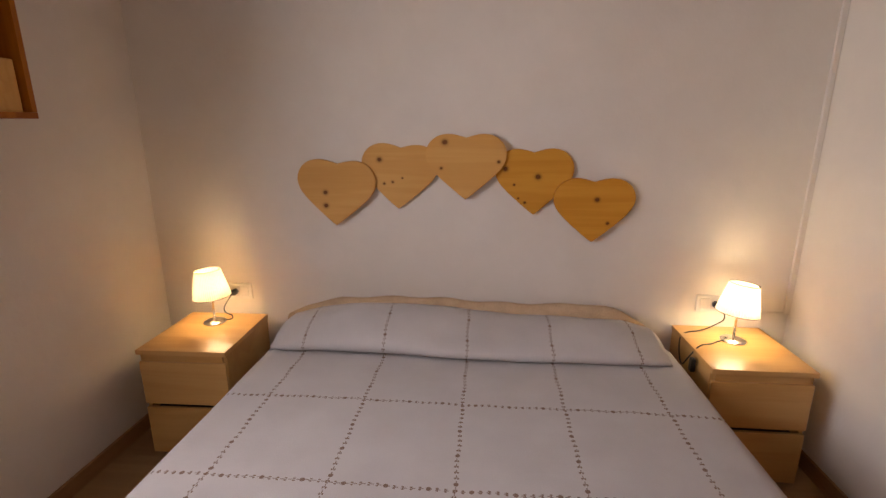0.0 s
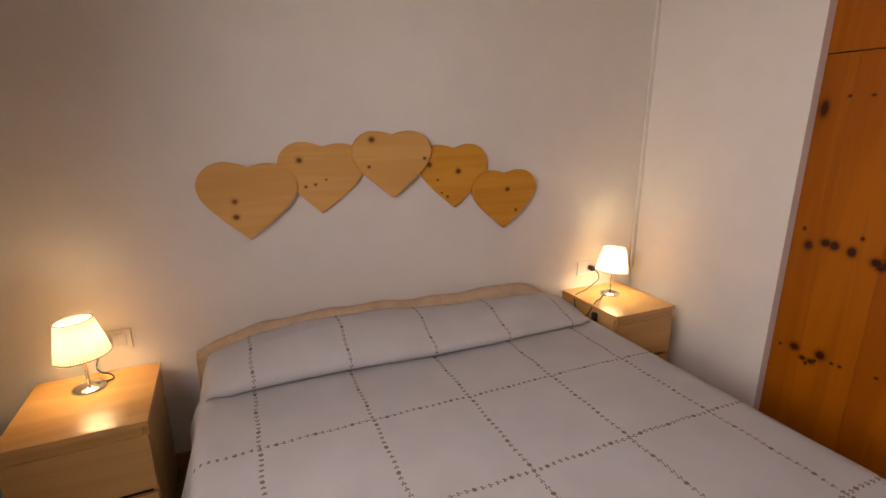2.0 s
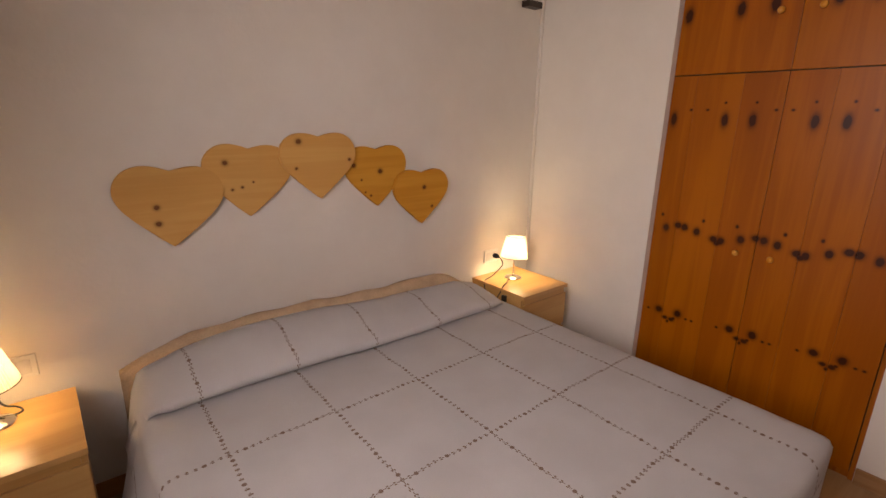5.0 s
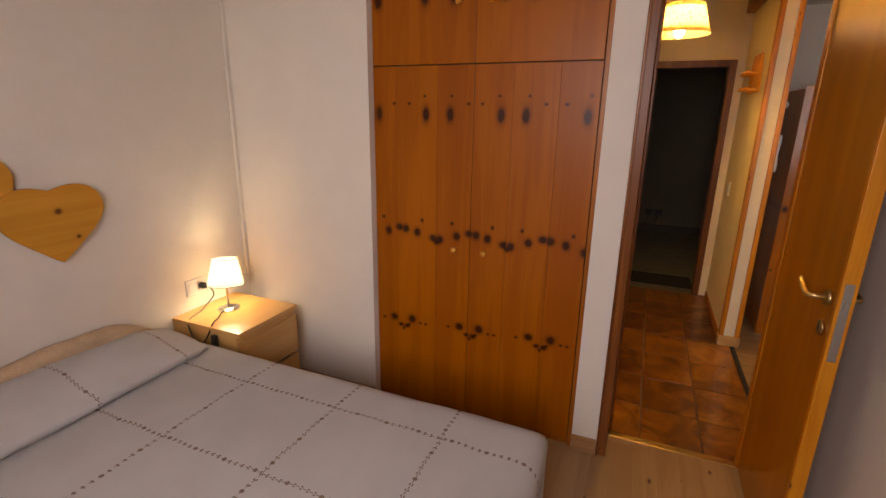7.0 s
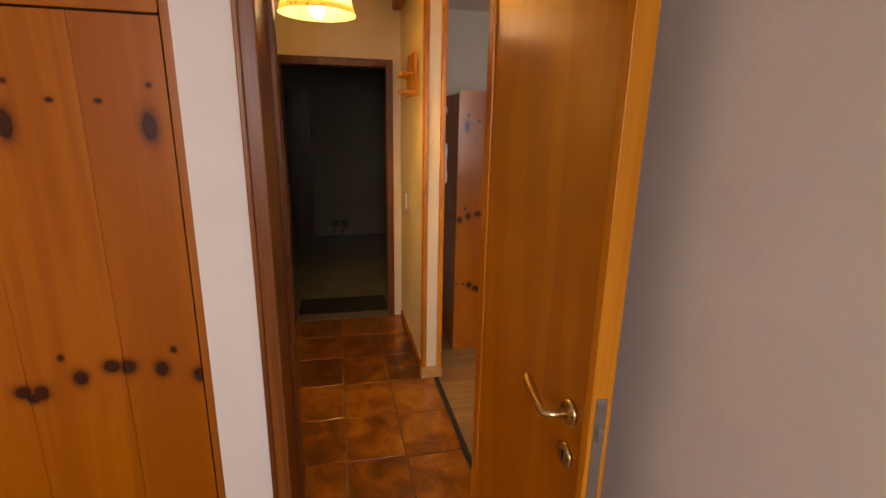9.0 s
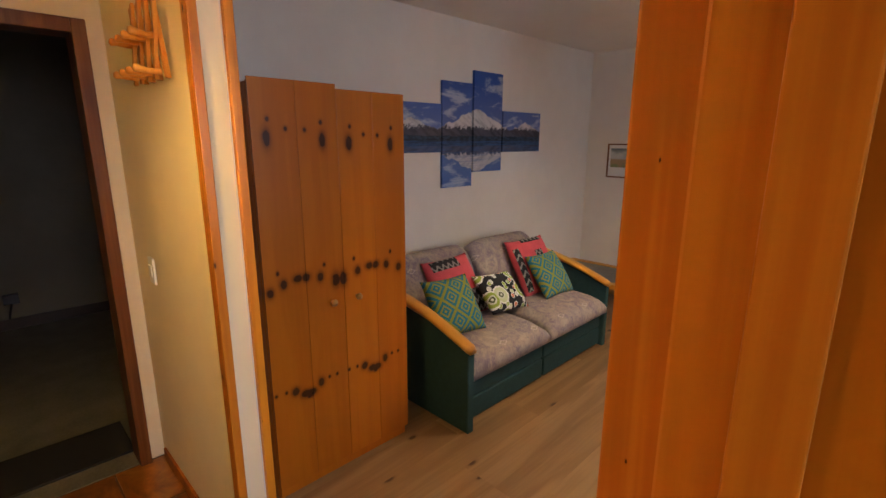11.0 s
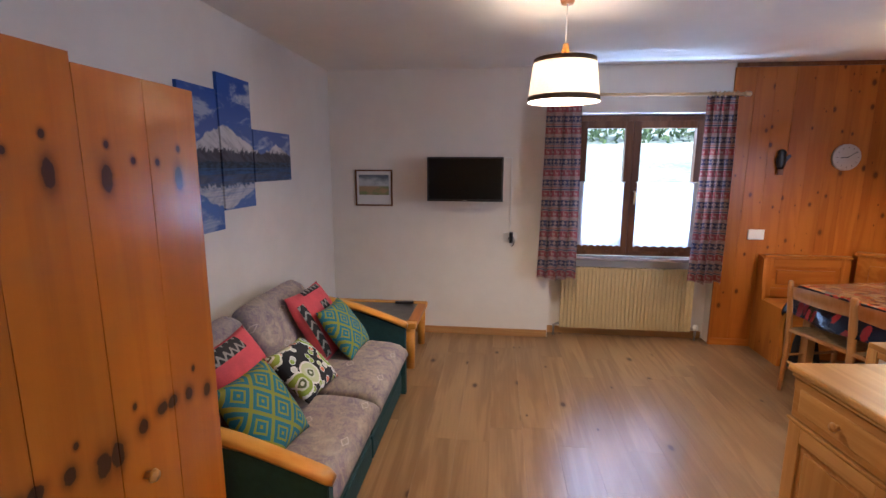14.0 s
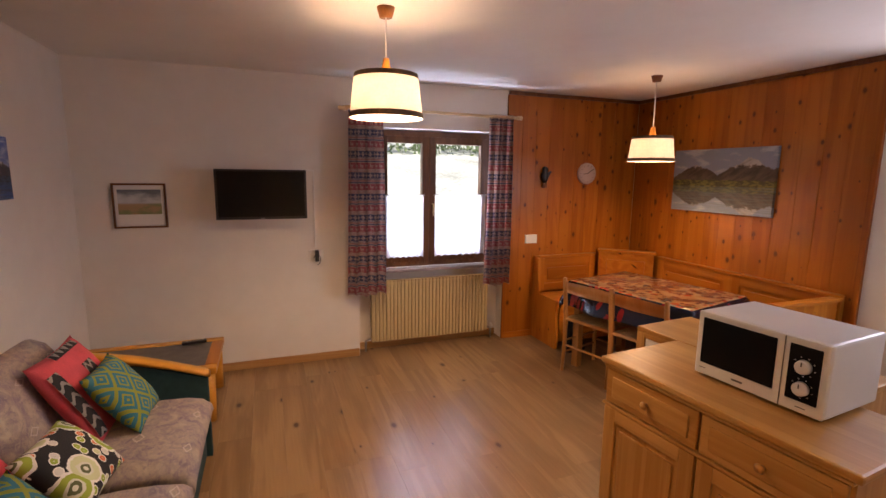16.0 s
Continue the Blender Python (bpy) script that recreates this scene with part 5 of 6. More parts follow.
        part("back_cushion", bm, SOFA_CLOTH, t, "mottled grey-lilac back cushion")
    return t


sofa()


def cushion(size, thick, material, matrix, label, tall=None, patch=()):
    n = 22
    tall = tall or size
    def puff(a, b):
        return (max(0.0, (1 - abs(a) ** 3.2) * (1 - abs(b) ** 3.2))) ** 0.55
    bm = bmesh.new()
    layer = bm.loops.layers.uv.new("UVMap")
    for s in (1, -1):
        grid = []
        for i in range(n + 1):
            row = []
            for j in range(n + 1):
                a, b = 2 * i / n - 1, 2 * j / n - 1
                pinch = 1 - 0.07 * ((1 - a * a) * abs(b) ** 3 + (1 - b * b) * abs(a) ** 3)
                lump = 0.05 * noise.noise((a * 1.7 + size * 9, b * 1.7, s))
                row.append(bm.verts.new((a * size / 2 * pinch, b * tall / 2 * pinch, s * thick / 2 * puff(a, b) * (1 + lump))))
            grid.append(row)
        for i in range(n):
            for j in range(n):
                idx = ((i, j), (i + 1, j), (i + 1, j + 1), (i, j + 1))
                f = bm.faces.new([grid[p][q] for p, q in idx])
                f.smooth = True
                for loop, (p, q) in zip(f.loops, idx):
                    loop[layer].uv = (p / n * size, q / n * tall)
    bmesh.ops.remove_doubles(bm, verts=bm.verts[:], dist=0.0008)
    t = thing("cushion", label, "cushion", group="cushions on the sofa")
    part("cover", bm, material, t)
    for a, b, w, h in patch:
        rows = [[(x, y, thick / 2 * puff(2 * x / size, 2 * y / tall) * 1.05 + 0.004) for y in (b + h * k / 6 for k in range(-6, 7))] for x in (a + w * k / 6 for k in range(-6, 7))]
        uvs = [[(p[0], p[1]) for p in row] for row in rows]
        part("printed_patch", shape_sheet(rows, uvs), PRINT, t, "black and white printed patch")
    t.matrix_world = matrix
    return t


def leaning(y, z, x, tilt, spin, swing=0.0):
    """Stands a cushion on edge: facing -x, leaning back by tilt, spun in its plane, swung about the vertical."""
    return pose(x, y, z) @ pose(0, 0, 0, 0, 0, swing) @ pose(0, 0, 0, 0, -90 + tilt, 0) @ pose(0, 0, 0, 0, 0, spin)


cushion(0.44, 0.13, PINK, leaning(-1.50, 0.580, 3.945, 31, 0, 2), "coral pink cushion with black printed patches", patch=[(0.165, 0.06, 0.035, 0.12), (-0.12, -0.10, 0.08, 0.085)])
cushion(0.366, 0.12, LOZENGE, leaning(-1.263, 0.572, 3.735, 35, -2, -3), "green cushion with blue lozenges propped near the armrest")
cushion(0.30, 0.11, FLOWERS, leaning(-1.763, 0.536, 3.776, 46, -6, 2), "black cushion with large lime and cream flowers", tall=0.375)
cushion(0.46, 0.13, PINK, leaning(-2.335, 0.590, 3.905, 31, 0, -2), "coral pink cushion leaning on the sofa back", patch=[(-0.02, 0.186, 0.17, 0.024), (0.02, -0.035, 0.085, 0.045), (0.20, -0.02, 0.016, 0.12)])
cushion(0.352, 0.12, LOZENGE, leaning(-2.315, 0.560, 3.745, 37, 0, -2), "green cushion with blue lozenges beside the far arm")

# canvases over the sofa
for y0, y1, z0, z1 in ((-1.30, -1.725, 1.455, 1.785), (-1.735, -2.048, 1.20, 1.945), (-2.065, -2.402, 1.302, 2.040), (-2.418, -2.935, 1.447, 1.767)):
    solo("canvas_print", shape_box(4.315, y1, z0, 4.3348, y0, z1, 0.002), CANVAS_BLUE, "canvas print panel of a snowy peak and blue lake", "picture", "four-panel mountain picture")


def side_table():
    t = thing("side_table", "low wooden corner table with dark slate inlay", "table")
    x0, x1, y0, y1, h = 3.41, 4.28, -3.59, -2.97, 0.372
    for b in ((x0, y0, x1, y0 + 0.075), (x0, y1 - 0.075, x1, y1)):
        part_box("rail", (b[0], b[1], h - 0.045, b[2], b[3], h), ARM_WOOD, t, 0.008)
    for b in ((x0, y0 + 0.075, x0 + 0.075, y1 - 0.075), (x1 - 0.075, y0 + 0.075, x1, y1 - 0.075)):
        part_box("rail", (b[0], b[1], h - 0.045, b[2], b[3], h), BENCH_Y, t, 0.008)
    part_box("inlay", (x0 + 0.074, y0 + 0.074, h - 0.03, x1 - 0.074, y1 - 0.074, h - 0.006), SLATE, t, 0.001, "dark slate tabletop inlay")
    for x in (x0 + 0.05, x1 - 0.05):
        for y in (y0 + 0.05, y1 - 0.05):
            part("leg", shape_tube([(x, y, 0), (x, y, h - 0.045)], [0.033, 0.037], 14), ARM_WOOD, t)
    return t


side_table()
rem = thing("remote_control", "black remote control lying on the side table", "remote control", (3.60, -3.50, 0.3722), 8)
part("body", shape_box(-0.08, -0.022, 0, 0.08, 0.022, 0.018, 0.006), BLACK, rem)
for i in range(6):
    part("button", shape_box(-0.06 + i * 0.02, -0.008, 0.018, -0.05 + i * 0.02, 0.008, 0.0195), STEEL, rem)


def framed_picture():
    t = thing("framed_picture", "small framed watercolour of a stormy meadow", "picture")
    x0, x1, z0, z1, w = 3.762, 4.106, 1.186, 1.512, 0.014
    for b in ((x0, z0, x1, z0 + w), (x0, z1 - w, x1, z1), (x0, z0 + w, x0 + w, z1 - w), (x1 - w, z0 + w, x1, z1 - w)):
        part_box("moulding", (b[0], -3.829, b[1], b[2], -3.808, b[3]), DARK_FRAME, t, 0.003)
    part_box("mount", (x0 + w, -3.829, z0 + w, x1 - w, -3.819, z1 - w), PAPER, t, 0.0, "cream paper mount")
    part_box("painting", (x0 + 0.034, -3.8195, z0 + 0.10, x1 - 0.034, -3.8175, z1 - 0.045), WATERCOLOUR, t, 0.0, "grey sky over a green field")
    return t


framed_picture()


def television():
    t = thing("television", "black flat television on a wall arm, switched off", "television", (3.094, -3.605, 1.437), 0)
    part("casing", shape_box(-0.322, -0.035, -0.186, 0.322, 0.0, 0.186, 0.006), BLACK, t)
    part("screen", shape_box(-0.306, -0.002, -0.166, 0.306, 0.0025, 0.172, 0.001), SCREEN, t, "glossy dark screen")
    part("badge", shape_box(-0.014, 0.0, -0.181, 0.014, 0.002, -0.175), STEEL, t)
    part("housing", shape_box(-0.20, -0.07, -0.12, 0.20, -0.034, 0.10, 0.012), BLACK, t)
    part("arm", shape_box(-0.03, -0.205, -0.04, 0.03, -0.068, 0.0, 0.004), STEEL, t, "steel wall arm")
    part("wall_plate", shape_box(-0.06, -0.2245, -0.10, 0.06, -0.205, 0.08, 0.003), STEEL, t)
    return t


television()
tvduct = thing("television_cable", "thin white cable duct from television to socket", "cable duct")
part_box("upright", (2.694, -3.829, 0.985, 2.704, -3.821, 1.628), WHITE_PLASTIC, tvduct, 0.001)
part_box("branch", (2.704, -3.829, 1.618, 2.80, -3.821, 1.628), WHITE_PLASTIC, tvduct, 0.001)
out = thing("wall_socket", "white wall socket with a black power plug", "socket")
part_box("plate", (2.635, -3.829, 0.885, 2.755, -3.820, 0.965), WHITE_PLASTIC, out, 0.003)
part_box("adapter", (2.675, -3.820, 0.875, 2.705, -3.775, 0.968), BLACK, out, 0.004, "black power adapter")
part("loop", shape_tube([(2.69 + 0.028 * math.cos(a), -3.80, 0.888 + 0.045 * math.sin(a)) for a in (0.3 + k * 0.4 for k in range(12))], 0.003, 6), CABLE, out)

# ---- window wall ----
def window():
    t = thing("window_1", "brown wooden casement window with lace half curtains", "window", kind="structure")
    x0, x1, z0, z1, y0, y1 = 1.03, 2.15, 0.75, 1.985, -4.04, -3.975
    for b in ((x0, z0, x1, z0 + 0.045), (x0, z1 - 0.05, x1, z1), (x0, z0 + 0.045, x0 + 0.04, z1 - 0.05), (x1 - 0.04, z0 + 0.045, x1, z1 - 0.05)):
        part_box("window_frame", (b[0], y0, b[1], b[2], y1, b[3]), WINDOW_WOOD, t, 0.003)
    mid = 1.655
    for a, b in ((x0 + 0.04, mid - 0.001), (mid + 0.001, x1 - 0.04)):
        s = part("sash", shape_box(a, -4.03, z0 + 0.045, a + 0.065, -3.965, z1 - 0.05, 0.004), WINDOW_WOOD, t)
        part_box("stile", (b - 0.065, -4.03, z0 + 0.045, b, -3.965, z1 - 0.05), WINDOW_WOOD, s)
        part_box("rail", (a + 0.065, -4.03, z0 + 0.045, b - 0.065, -3.965, z0 + 0.105), WINDOW_WOOD, s)
        part_box("rail", (a + 0.065, -4.03, z1 - 0.11, b - 0.065, -3.965, z1 - 0.05), WINDOW_WOOD, s)
        p = part("pane", shape_box(a + 0.063, -4.004, z0 + 0.103, b - 0.063, -3.998, z1 - 0.108), GLASS, s, "clear glass pane")
        p.visible_shadow = False
    part("window_handle", shape_tube([(mid - 0.035, -3.965, 1.33), (mid - 0.035, -3.94, 1.33), (mid - 0.035, -3.935, 1.32), (mid - 0.035, -3.935, 1.22)], 0.008, 10), BRASS, t, "brass casement handle")
    part_box("window_sill", (0.94, -3.97, 0.722, 2.335, -3.855, 0.75), SILL, t, 0.005, "grey-pink stone sill")
    return t, mid


WIN, MID_X = window()
for a, b in ((1.085, MID_X - 0.055), (MID_X + 0.055, 2.10)):
    t = thing("cafe_curtain", "white lace half curtain on a thin rod in the sash", "curtain", group="lace half curtains")
    rows = []
    for i in range(61):
        f = i / 60
        x = a + (b - a) * f
        hem = 0.835 + 0.012 * abs(math.sin(f * math.pi * 7))
        rows.append([(x, -3.955 + 0.006 * math.sin(f * 60) * (0.3 + 0.7 * k / 8), 1.415 - (1.415 - hem) * k / 8) for k in range(9)])
    part("lace", shape_sheet(rows), LACE, t)
    part("rod", shape_tube([(a - 0.01, -3.956, 1.412), (b + 0.01, -3.956, 1.412)], 0.004, 8), WHITE_PLASTIC, t, "thin white rod")


def radiator():
    t = thing("radiator", "cream ribbed radiator in the niche under the window", "radiator")
    x0, x1, n = 1.075, 2.225, 34
    p = (x1 - x0) / n
    for i in range(n):
        x = x0 + (i + 0.5) * p
        part("fin", shape_box(x - p * 0.47, -3.915, 0.085, x + p * 0.47, -3.860, 0.655, 0.007), CREAM, t)
    part_box("header", (x0, -3.905, 0.60, x1, -3.870, 0.635), CREAM, t, 0.01)
    part_box("header", (x0, -3.905, 0.10, x1, -3.870, 0.135), CREAM, t, 0.01)
    part_box("back_panel", (x0 + 0.004, -3.925, 0.09, x1 - 0.004, -3.912, 0.65), CREAM, t, 0.003)
    for x in (x0 - 0.05, x1 + 0.05):
        part("valve", shape_tube([(x, -3.89, 0.0), (x, -3.89, 0.10), (x + (0.05 if x < x0 else -0.05), -3.89, 0.118)], [0.008, 0.012, 0.012], 10), STEEL, t, "steel valve pipe")
    part("valve_knob", shape_lathe([(0.0, 0.0), (0.022, 0.0), (0.024, 0.02), (0.018, 0.045), (0.0, 0.048)], 18, (x0 - 0.05, -3.89, 0.10)), WHITE_PLASTIC, t, "white valve knob")
    for x in (x0 + 0.15, x1 - 0.15):
        part_box("bracket", (x - 0.015, -3.9695, 0.50, x + 0.015, -3.912, 0.54), STEEL, t, 0.0)
    return t


radiator()
rod = thing("curtain_rod", "pale wooden curtain rod with turned finials", "curtain rod")
part("pole", shape_tube([(0.93, -3.66, 2.108), (2.46, -3.66, 2.118)], 0.013, 14), ROD_WOOD, rod)
for x, s in ((0.93, -1), (2.46, 1)):
    part("finial", shape_tube([(x, -3.66, 2.108), (x + s * 0.012, -3.66, 2.108), (x + s * 0.022, -3.66, 2.108), (x + s * 0.04, -3.66, 2.108), (x + s * 0.052, -3.66, 2.108)], [0.014, 0.022, 0.014, 0.021, 0.008], 14), ROD_WOOD, rod)
for x in (0.985, 2.435):
    part("bracket", shape_tube([(x, -3.829 if x > 1 else -3.80, 2.112), (x, -3.66, 2.112)], 0.010, 10), ROD_WOOD, rod)


def curtain(top, bottom, folds, amp, label):
    t = thing("curtain", label, "curtain", group="patterned curtains")
    n, m = 110, 26
    rows, uvs = [], []
    for i in range(n + 1):
        f = i / n
        row, uv = [], []
        for k in range(m + 1):
            g = k / m
            x = (top[0] + (top[1] - top[0]) * f) * (1 - g) + (bottom[0] + (bottom[1] - bottom[0]) * f) * g
            ph = f * folds * 2 * math.pi + 0.6 * math.sin(g * 3) + 0.5 * noise.noise((f * 3, g * 2, folds))
            y = -3.665 + amp * (0.6 + 0.6 * g) * math.sin(ph) + 0.010 * math.sin(f * 40) * (1 - g)
            x += 0.35 * amp * math.cos(ph)
            z = 2.085 - (2.085 - bottom[2]) * g + 0.012 * math.sin(f * 9) * g + 0.02 * (k == 0) * abs(math.sin(f * 38))
            row.append((x, y, z))
            uv.append((f * 0.75, z))
        rows.append(row)
        uvs.append(uv)
    part("cloth", shape_sheet(rows, uvs, 0.002), CURTAIN, t)
    for i in range(7):
        f = (i + 0.5) / 7
        x = top[0] + (top[1] - top[0]) * f
        part("ring", shape_tube([(x, -3.66 + 0.021 * math.cos(2 * math.pi * k / 16), 2.108 + 0.021 * math.sin(2 * math.pi * k / 16)) for k in range(17)], 0.003, 6), ROD_WOOD, t)
    return t


curtain((2.145, 2.425), (2.125, 2.455, 0.585), 4, 0.030, "red and navy alpine-patterned curtain drawn beside the television")
curtain((0.965, 1.195), (0.955, 1.215, 0.590), 4, 0.026, "red and navy alpine-patterned curtain beside the panelling")

# ---- dining corner ----
solo("pine_switch", shape_box(0.585, -3.820, 0.945, 0.712, -3.806, 1.030, 0.003), WHITE_PLASTIC, "white double switch on the pine panelling", "switch")
clk = thing("wall_clock", "round white wall clock on the pine panelling", "clock", (0.043, -3.817, 1.627))
def disc(r, y0, y1, sides=48):
    bm = shape_lathe([(0.0, 0.0), (r, 0.0), (r, y1 - y0), (r - 0.012, y1 - y0 + 0.004), (0.0, y1 - y0 + 0.004)], sides)
    bmesh.ops.rotate(bm, verts=bm.verts[:], cent=(0, 0, 0), matrix=Euler((radians(-90), 0, 0)).to_matrix())
    bmesh.ops.translate(bm, verts=bm.verts[:], vec=(0, y0, 0))
    return bm
part("case", disc(0.104, 0.0, 0.02), CLOCK_WHITE, clk, "pale round clock case")
part("face", disc(0.090, 0.021, 0.023), CLOCK_WHITE, clk, "white clock face, panelling reflection in its colour")
for a, l, w in ((94, 0.05, 0.006), (-56, 0.078, 0.004)):
    h = part("clock_hand", shape_box(-w / 2, 0.029, -0.01, w / 2, 0.031, l), BLACK, clk, "black clock pointer")
    h.matrix_local = pose(0, 0, 0, 0, a, 0)
for k in range(12):
    m = part("hour_mark", shape_box(-0.002, 0.028, 0.072, 0.002, 0.029, 0.084), SLATE, clk)
    m.matrix_local = pose(0, 0, 0, 0, 30 * k, 0)


def ornament():
    t = thing("wall_ornament", "small dark carved bird ornament on the panelling", "ornament")
    x, y, z = 0.53, -3.80, 1.60
    part("body", shape_lathe([(0.0, -0.075), (0.022, -0.065), (0.036, -0.03), (0.040, 0.01), (0.028, 0.045), (0.034, 0.065), (0.022, 0.085), (0.0, 0.092)], 20, (x, y, z), 0.6), BLACK, t)
    part("wing", shape_prism([(-0.02, -0.03), (-0.07, 0.035), (-0.058, 0.052), (-0.03, 0.03), (0.0, 0.03)], 0.012, lambda a, b, d: (x + a, y + d, z + b), 0.002), BLACK, t)
    part("base", shape_box(x - 0.022, y - 0.015, z - 0.115, x + 0.022, y + 0.012, z - 0.068, 0.006), DARK_FRAME, t)
    return t


ornament()
solo("canvas_print", shape_box(-0.5665, -3.27, 1.305, -0.540, -2.31, 1.845, 0.002), CANVAS_WEST, "canvas print of a mountain lake on the pine wall", "picture")


def raised_panel(parent, place, w, h, d, mats, z0):
    """A backrest bay: frame of rails and stiles around a raised field. place maps (along, deep, up)."""
    def block(name, a0, a1, b0, b1, c0, c1, mat, bevel):
        bm = shape_box(a0, c0, b0, a1, c1, b1, bevel)
        for v in bm.verts:
            v.co = place(*v.co)
        part(name, bm, mat, parent)
    s = 0.075
    block("stile", 0, s, z0, z0 + h, 0, d, mats[1], 0.003)
    block("stile", w - s, w, z0, z0 + h, 0, d, mats[1], 0.003)
    block("rail", s, w - s, z0, z0 + s, 0, d, mats[0], 0.003)
    block("rail", s, w - s, z0 + h - s, z0 + h, 0, d, mats[0], 0.003)
    block("field", s - 0.002, w - s + 0.002, z0 + s - 0.002, z0 + h - s + 0.002, 0.002, d - 0.012, mats[0], 0.0)
    block("raised_field", s + 0.035, w - s - 0.035, z0 + s + 0.03, z0 + h - s - 0.03, d - 0.012, d - 0.003, mats[0], 0.008)


def corner_bench():
    t = thing("corner_bench", "honey pine corner bench with panelled backrests", "bench")
    SY, WX = -3.817, -0.567
    def south(a, d, z): return Vector((0.575 - a, SY + d, z))
    def west(a, d, z): return Vector((WX + d, -3.36 + a, z))
    raised_panel(t, south, 0.675, 0.335, 0.045, (BENCH, BENCH_UP), 0.465)
    raised_panel(t, west, 0.80, 0.345, 0.045, (BENCH_Y, BENCH_UP), 0.465)
    raised_panel(t, lambda a, d, z: west(a + 0.80, d, z), 0.80, 0.345, 0.045, (BENCH_Y, BENCH_UP), 0.465)
    bm = shape_box(0.07, 0.03, 0.40, 0.585, 0.085, 0.848, 0.004)
    way = Vector((-0.467, 0.457, 0)).normalized()
    for v in bm.verts:
        v.co = Vector((-0.10, SY + 0.0, 0)) + way * v.co.x + Vector((0.7, 0.71, 0)) * (v.co.y) + Vector((0, 0, v.co.z))
    part("corner_back", bm, BENCH, t)
    bm = shape_box(0.15, 0.085, 0.56, 0.505, 0.097, 0.775, 0.008)
    for v in bm.verts:
        v.co = Vector((-0.10, SY + 0.0, 0)) + way * v.co.x + Vector((0.7, 0.71, 0)) * (v.co.y) + Vector((0, 0, v.co.z))
    part("corner_panel", bm, BENCH, t)
    bm = shape_box(0.055, 0.0, 0.848, 0.60, 0.105, 0.872, 0.006)
    for v in bm.verts:
        v.co = Vector((-0.10, SY + 0.0, 0)) + way * v.co.x + Vector((0.7, 0.71, 0)) * (v.co.y) + Vector((0, 0, v.co.z))
    part("corner_cap", bm, BENCH, t)
    part_box("top_rail", (-0.10, SY, 0.80, 0.58, SY + 0.06, 0.822), BENCH, t, 0.005)
    part_box("top_rail", (WX, -3.36, 0.81, WX + 0.06, -1.76, 0.832), BENCH_Y, t, 0.005)
    part_box("seat", (-0.15, SY + 0.045, 0.425, 0.575, -3.385, 0.455), BENCH, t, 0.008)
    part_box("seat", (WX + 0.045, -3.77, 0.425, -0.15, -1.80, 0.455), BENCH_Y, t, 0.008)
    part_box("front_board", (-0.15, -3.425, 0.06, 0.555, -3.405, 0.425), BENCH, t, 0.003)
    part_box("front_board", (-0.19, -3.40, 0.06, -0.17, -1.80, 0.425), BENCH_Y, t, 0.003)
    side_out = [(SY, 0.0), (-3.39, 0.0), (-3.375, 0.10), (-3.40, 0.30), (-3.385, 0.46), (SY + 0.12, 0.46), (SY + 0.10, 0.60), (SY + 0.085, 0.80), (SY, 0.82)]
    part("end_panel", shape_prism(side_out, 0.028, lambda a, b, d: (0.575 + d, a, b), 0.003), BENCH_UP, t)
    part_box("return_back", (WX + 0.06, -1.80, 0.0, 0.06, -1.765, 0.79), BENCH_UP, t, 0.004)
    part_box("return_rail", (WX + 0.04, -1.82, 0.79, 0.09, -1.745, 0.815), BENCH, t, 0.006)
    return t


corner_bench()


def dining_table():
    t = thing("dining_table", "wooden dining table in the bench corner", "table", (0.24, -2.63, 0), 13)
    part("tabletop", shape_box(-0.36, -0.52, 0.715, 0.36, 0.52, 0.742, 0.008), CHAIR_WOOD, t)
    for x in (-0.30, 0.30):
        for y in (-0.46, 0.46):
            part("leg", shape_box(x - 0.03, y - 0.03, 0, x + 0.03, y + 0.03, 0.715, 0.004), CHAIR_WOOD, t)
    part("apron", shape_box(-0.28, -0.44, 0.63, 0.28, 0.44, 0.715, 0.0), CHAIR_WOOD, t)
    c = thing("tablecloth", "shiny orange floral oilcloth hanging over the table", "tablecloth", (0.24, -2.63, 0), 13)
    def lay(u, v):
        ex, ey = max(abs(u) - 0.362, 0), max(abs(v) - 0.522, 0)
        wave = 0.025 * math.sin(u * 13 + v * 9) + 0.015 * math.sin(u * 31 - v * 17)
        ax, ay = min(ex, 0.015), min(ey, 0.015)
        fold = 0.20 + 0.42 * math.exp(-((v + 0.16) / 0.18) ** 2) * (u > 0)
        x = math.copysign(min(abs(u), 0.362) + ax + fold * ex + (0.012 + 0.35 * wave) * min(ex * 5, 1), u)
        y = math.copysign(min(abs(v), 0.522) + ay + (0.018 + wave) * min(ey * 5, 1), v)
        return (x, y, 0.744 - max(ex, ey) - 0.2 * min(ex, ey) + 0.002 * math.sin(u * 20) * math.sin(v * 14))
    us = [-0.56 + 1.12 * i / 56 for i in range(57)]
    vs = [-0.72 + 1.44 * i / 64 for i in range(65)]
    part("cloth", shape_sheet([[lay(u, v) for v in vs] for u in us], None, 0.0015), OILCLOTH, c)
    return t


dining_table()


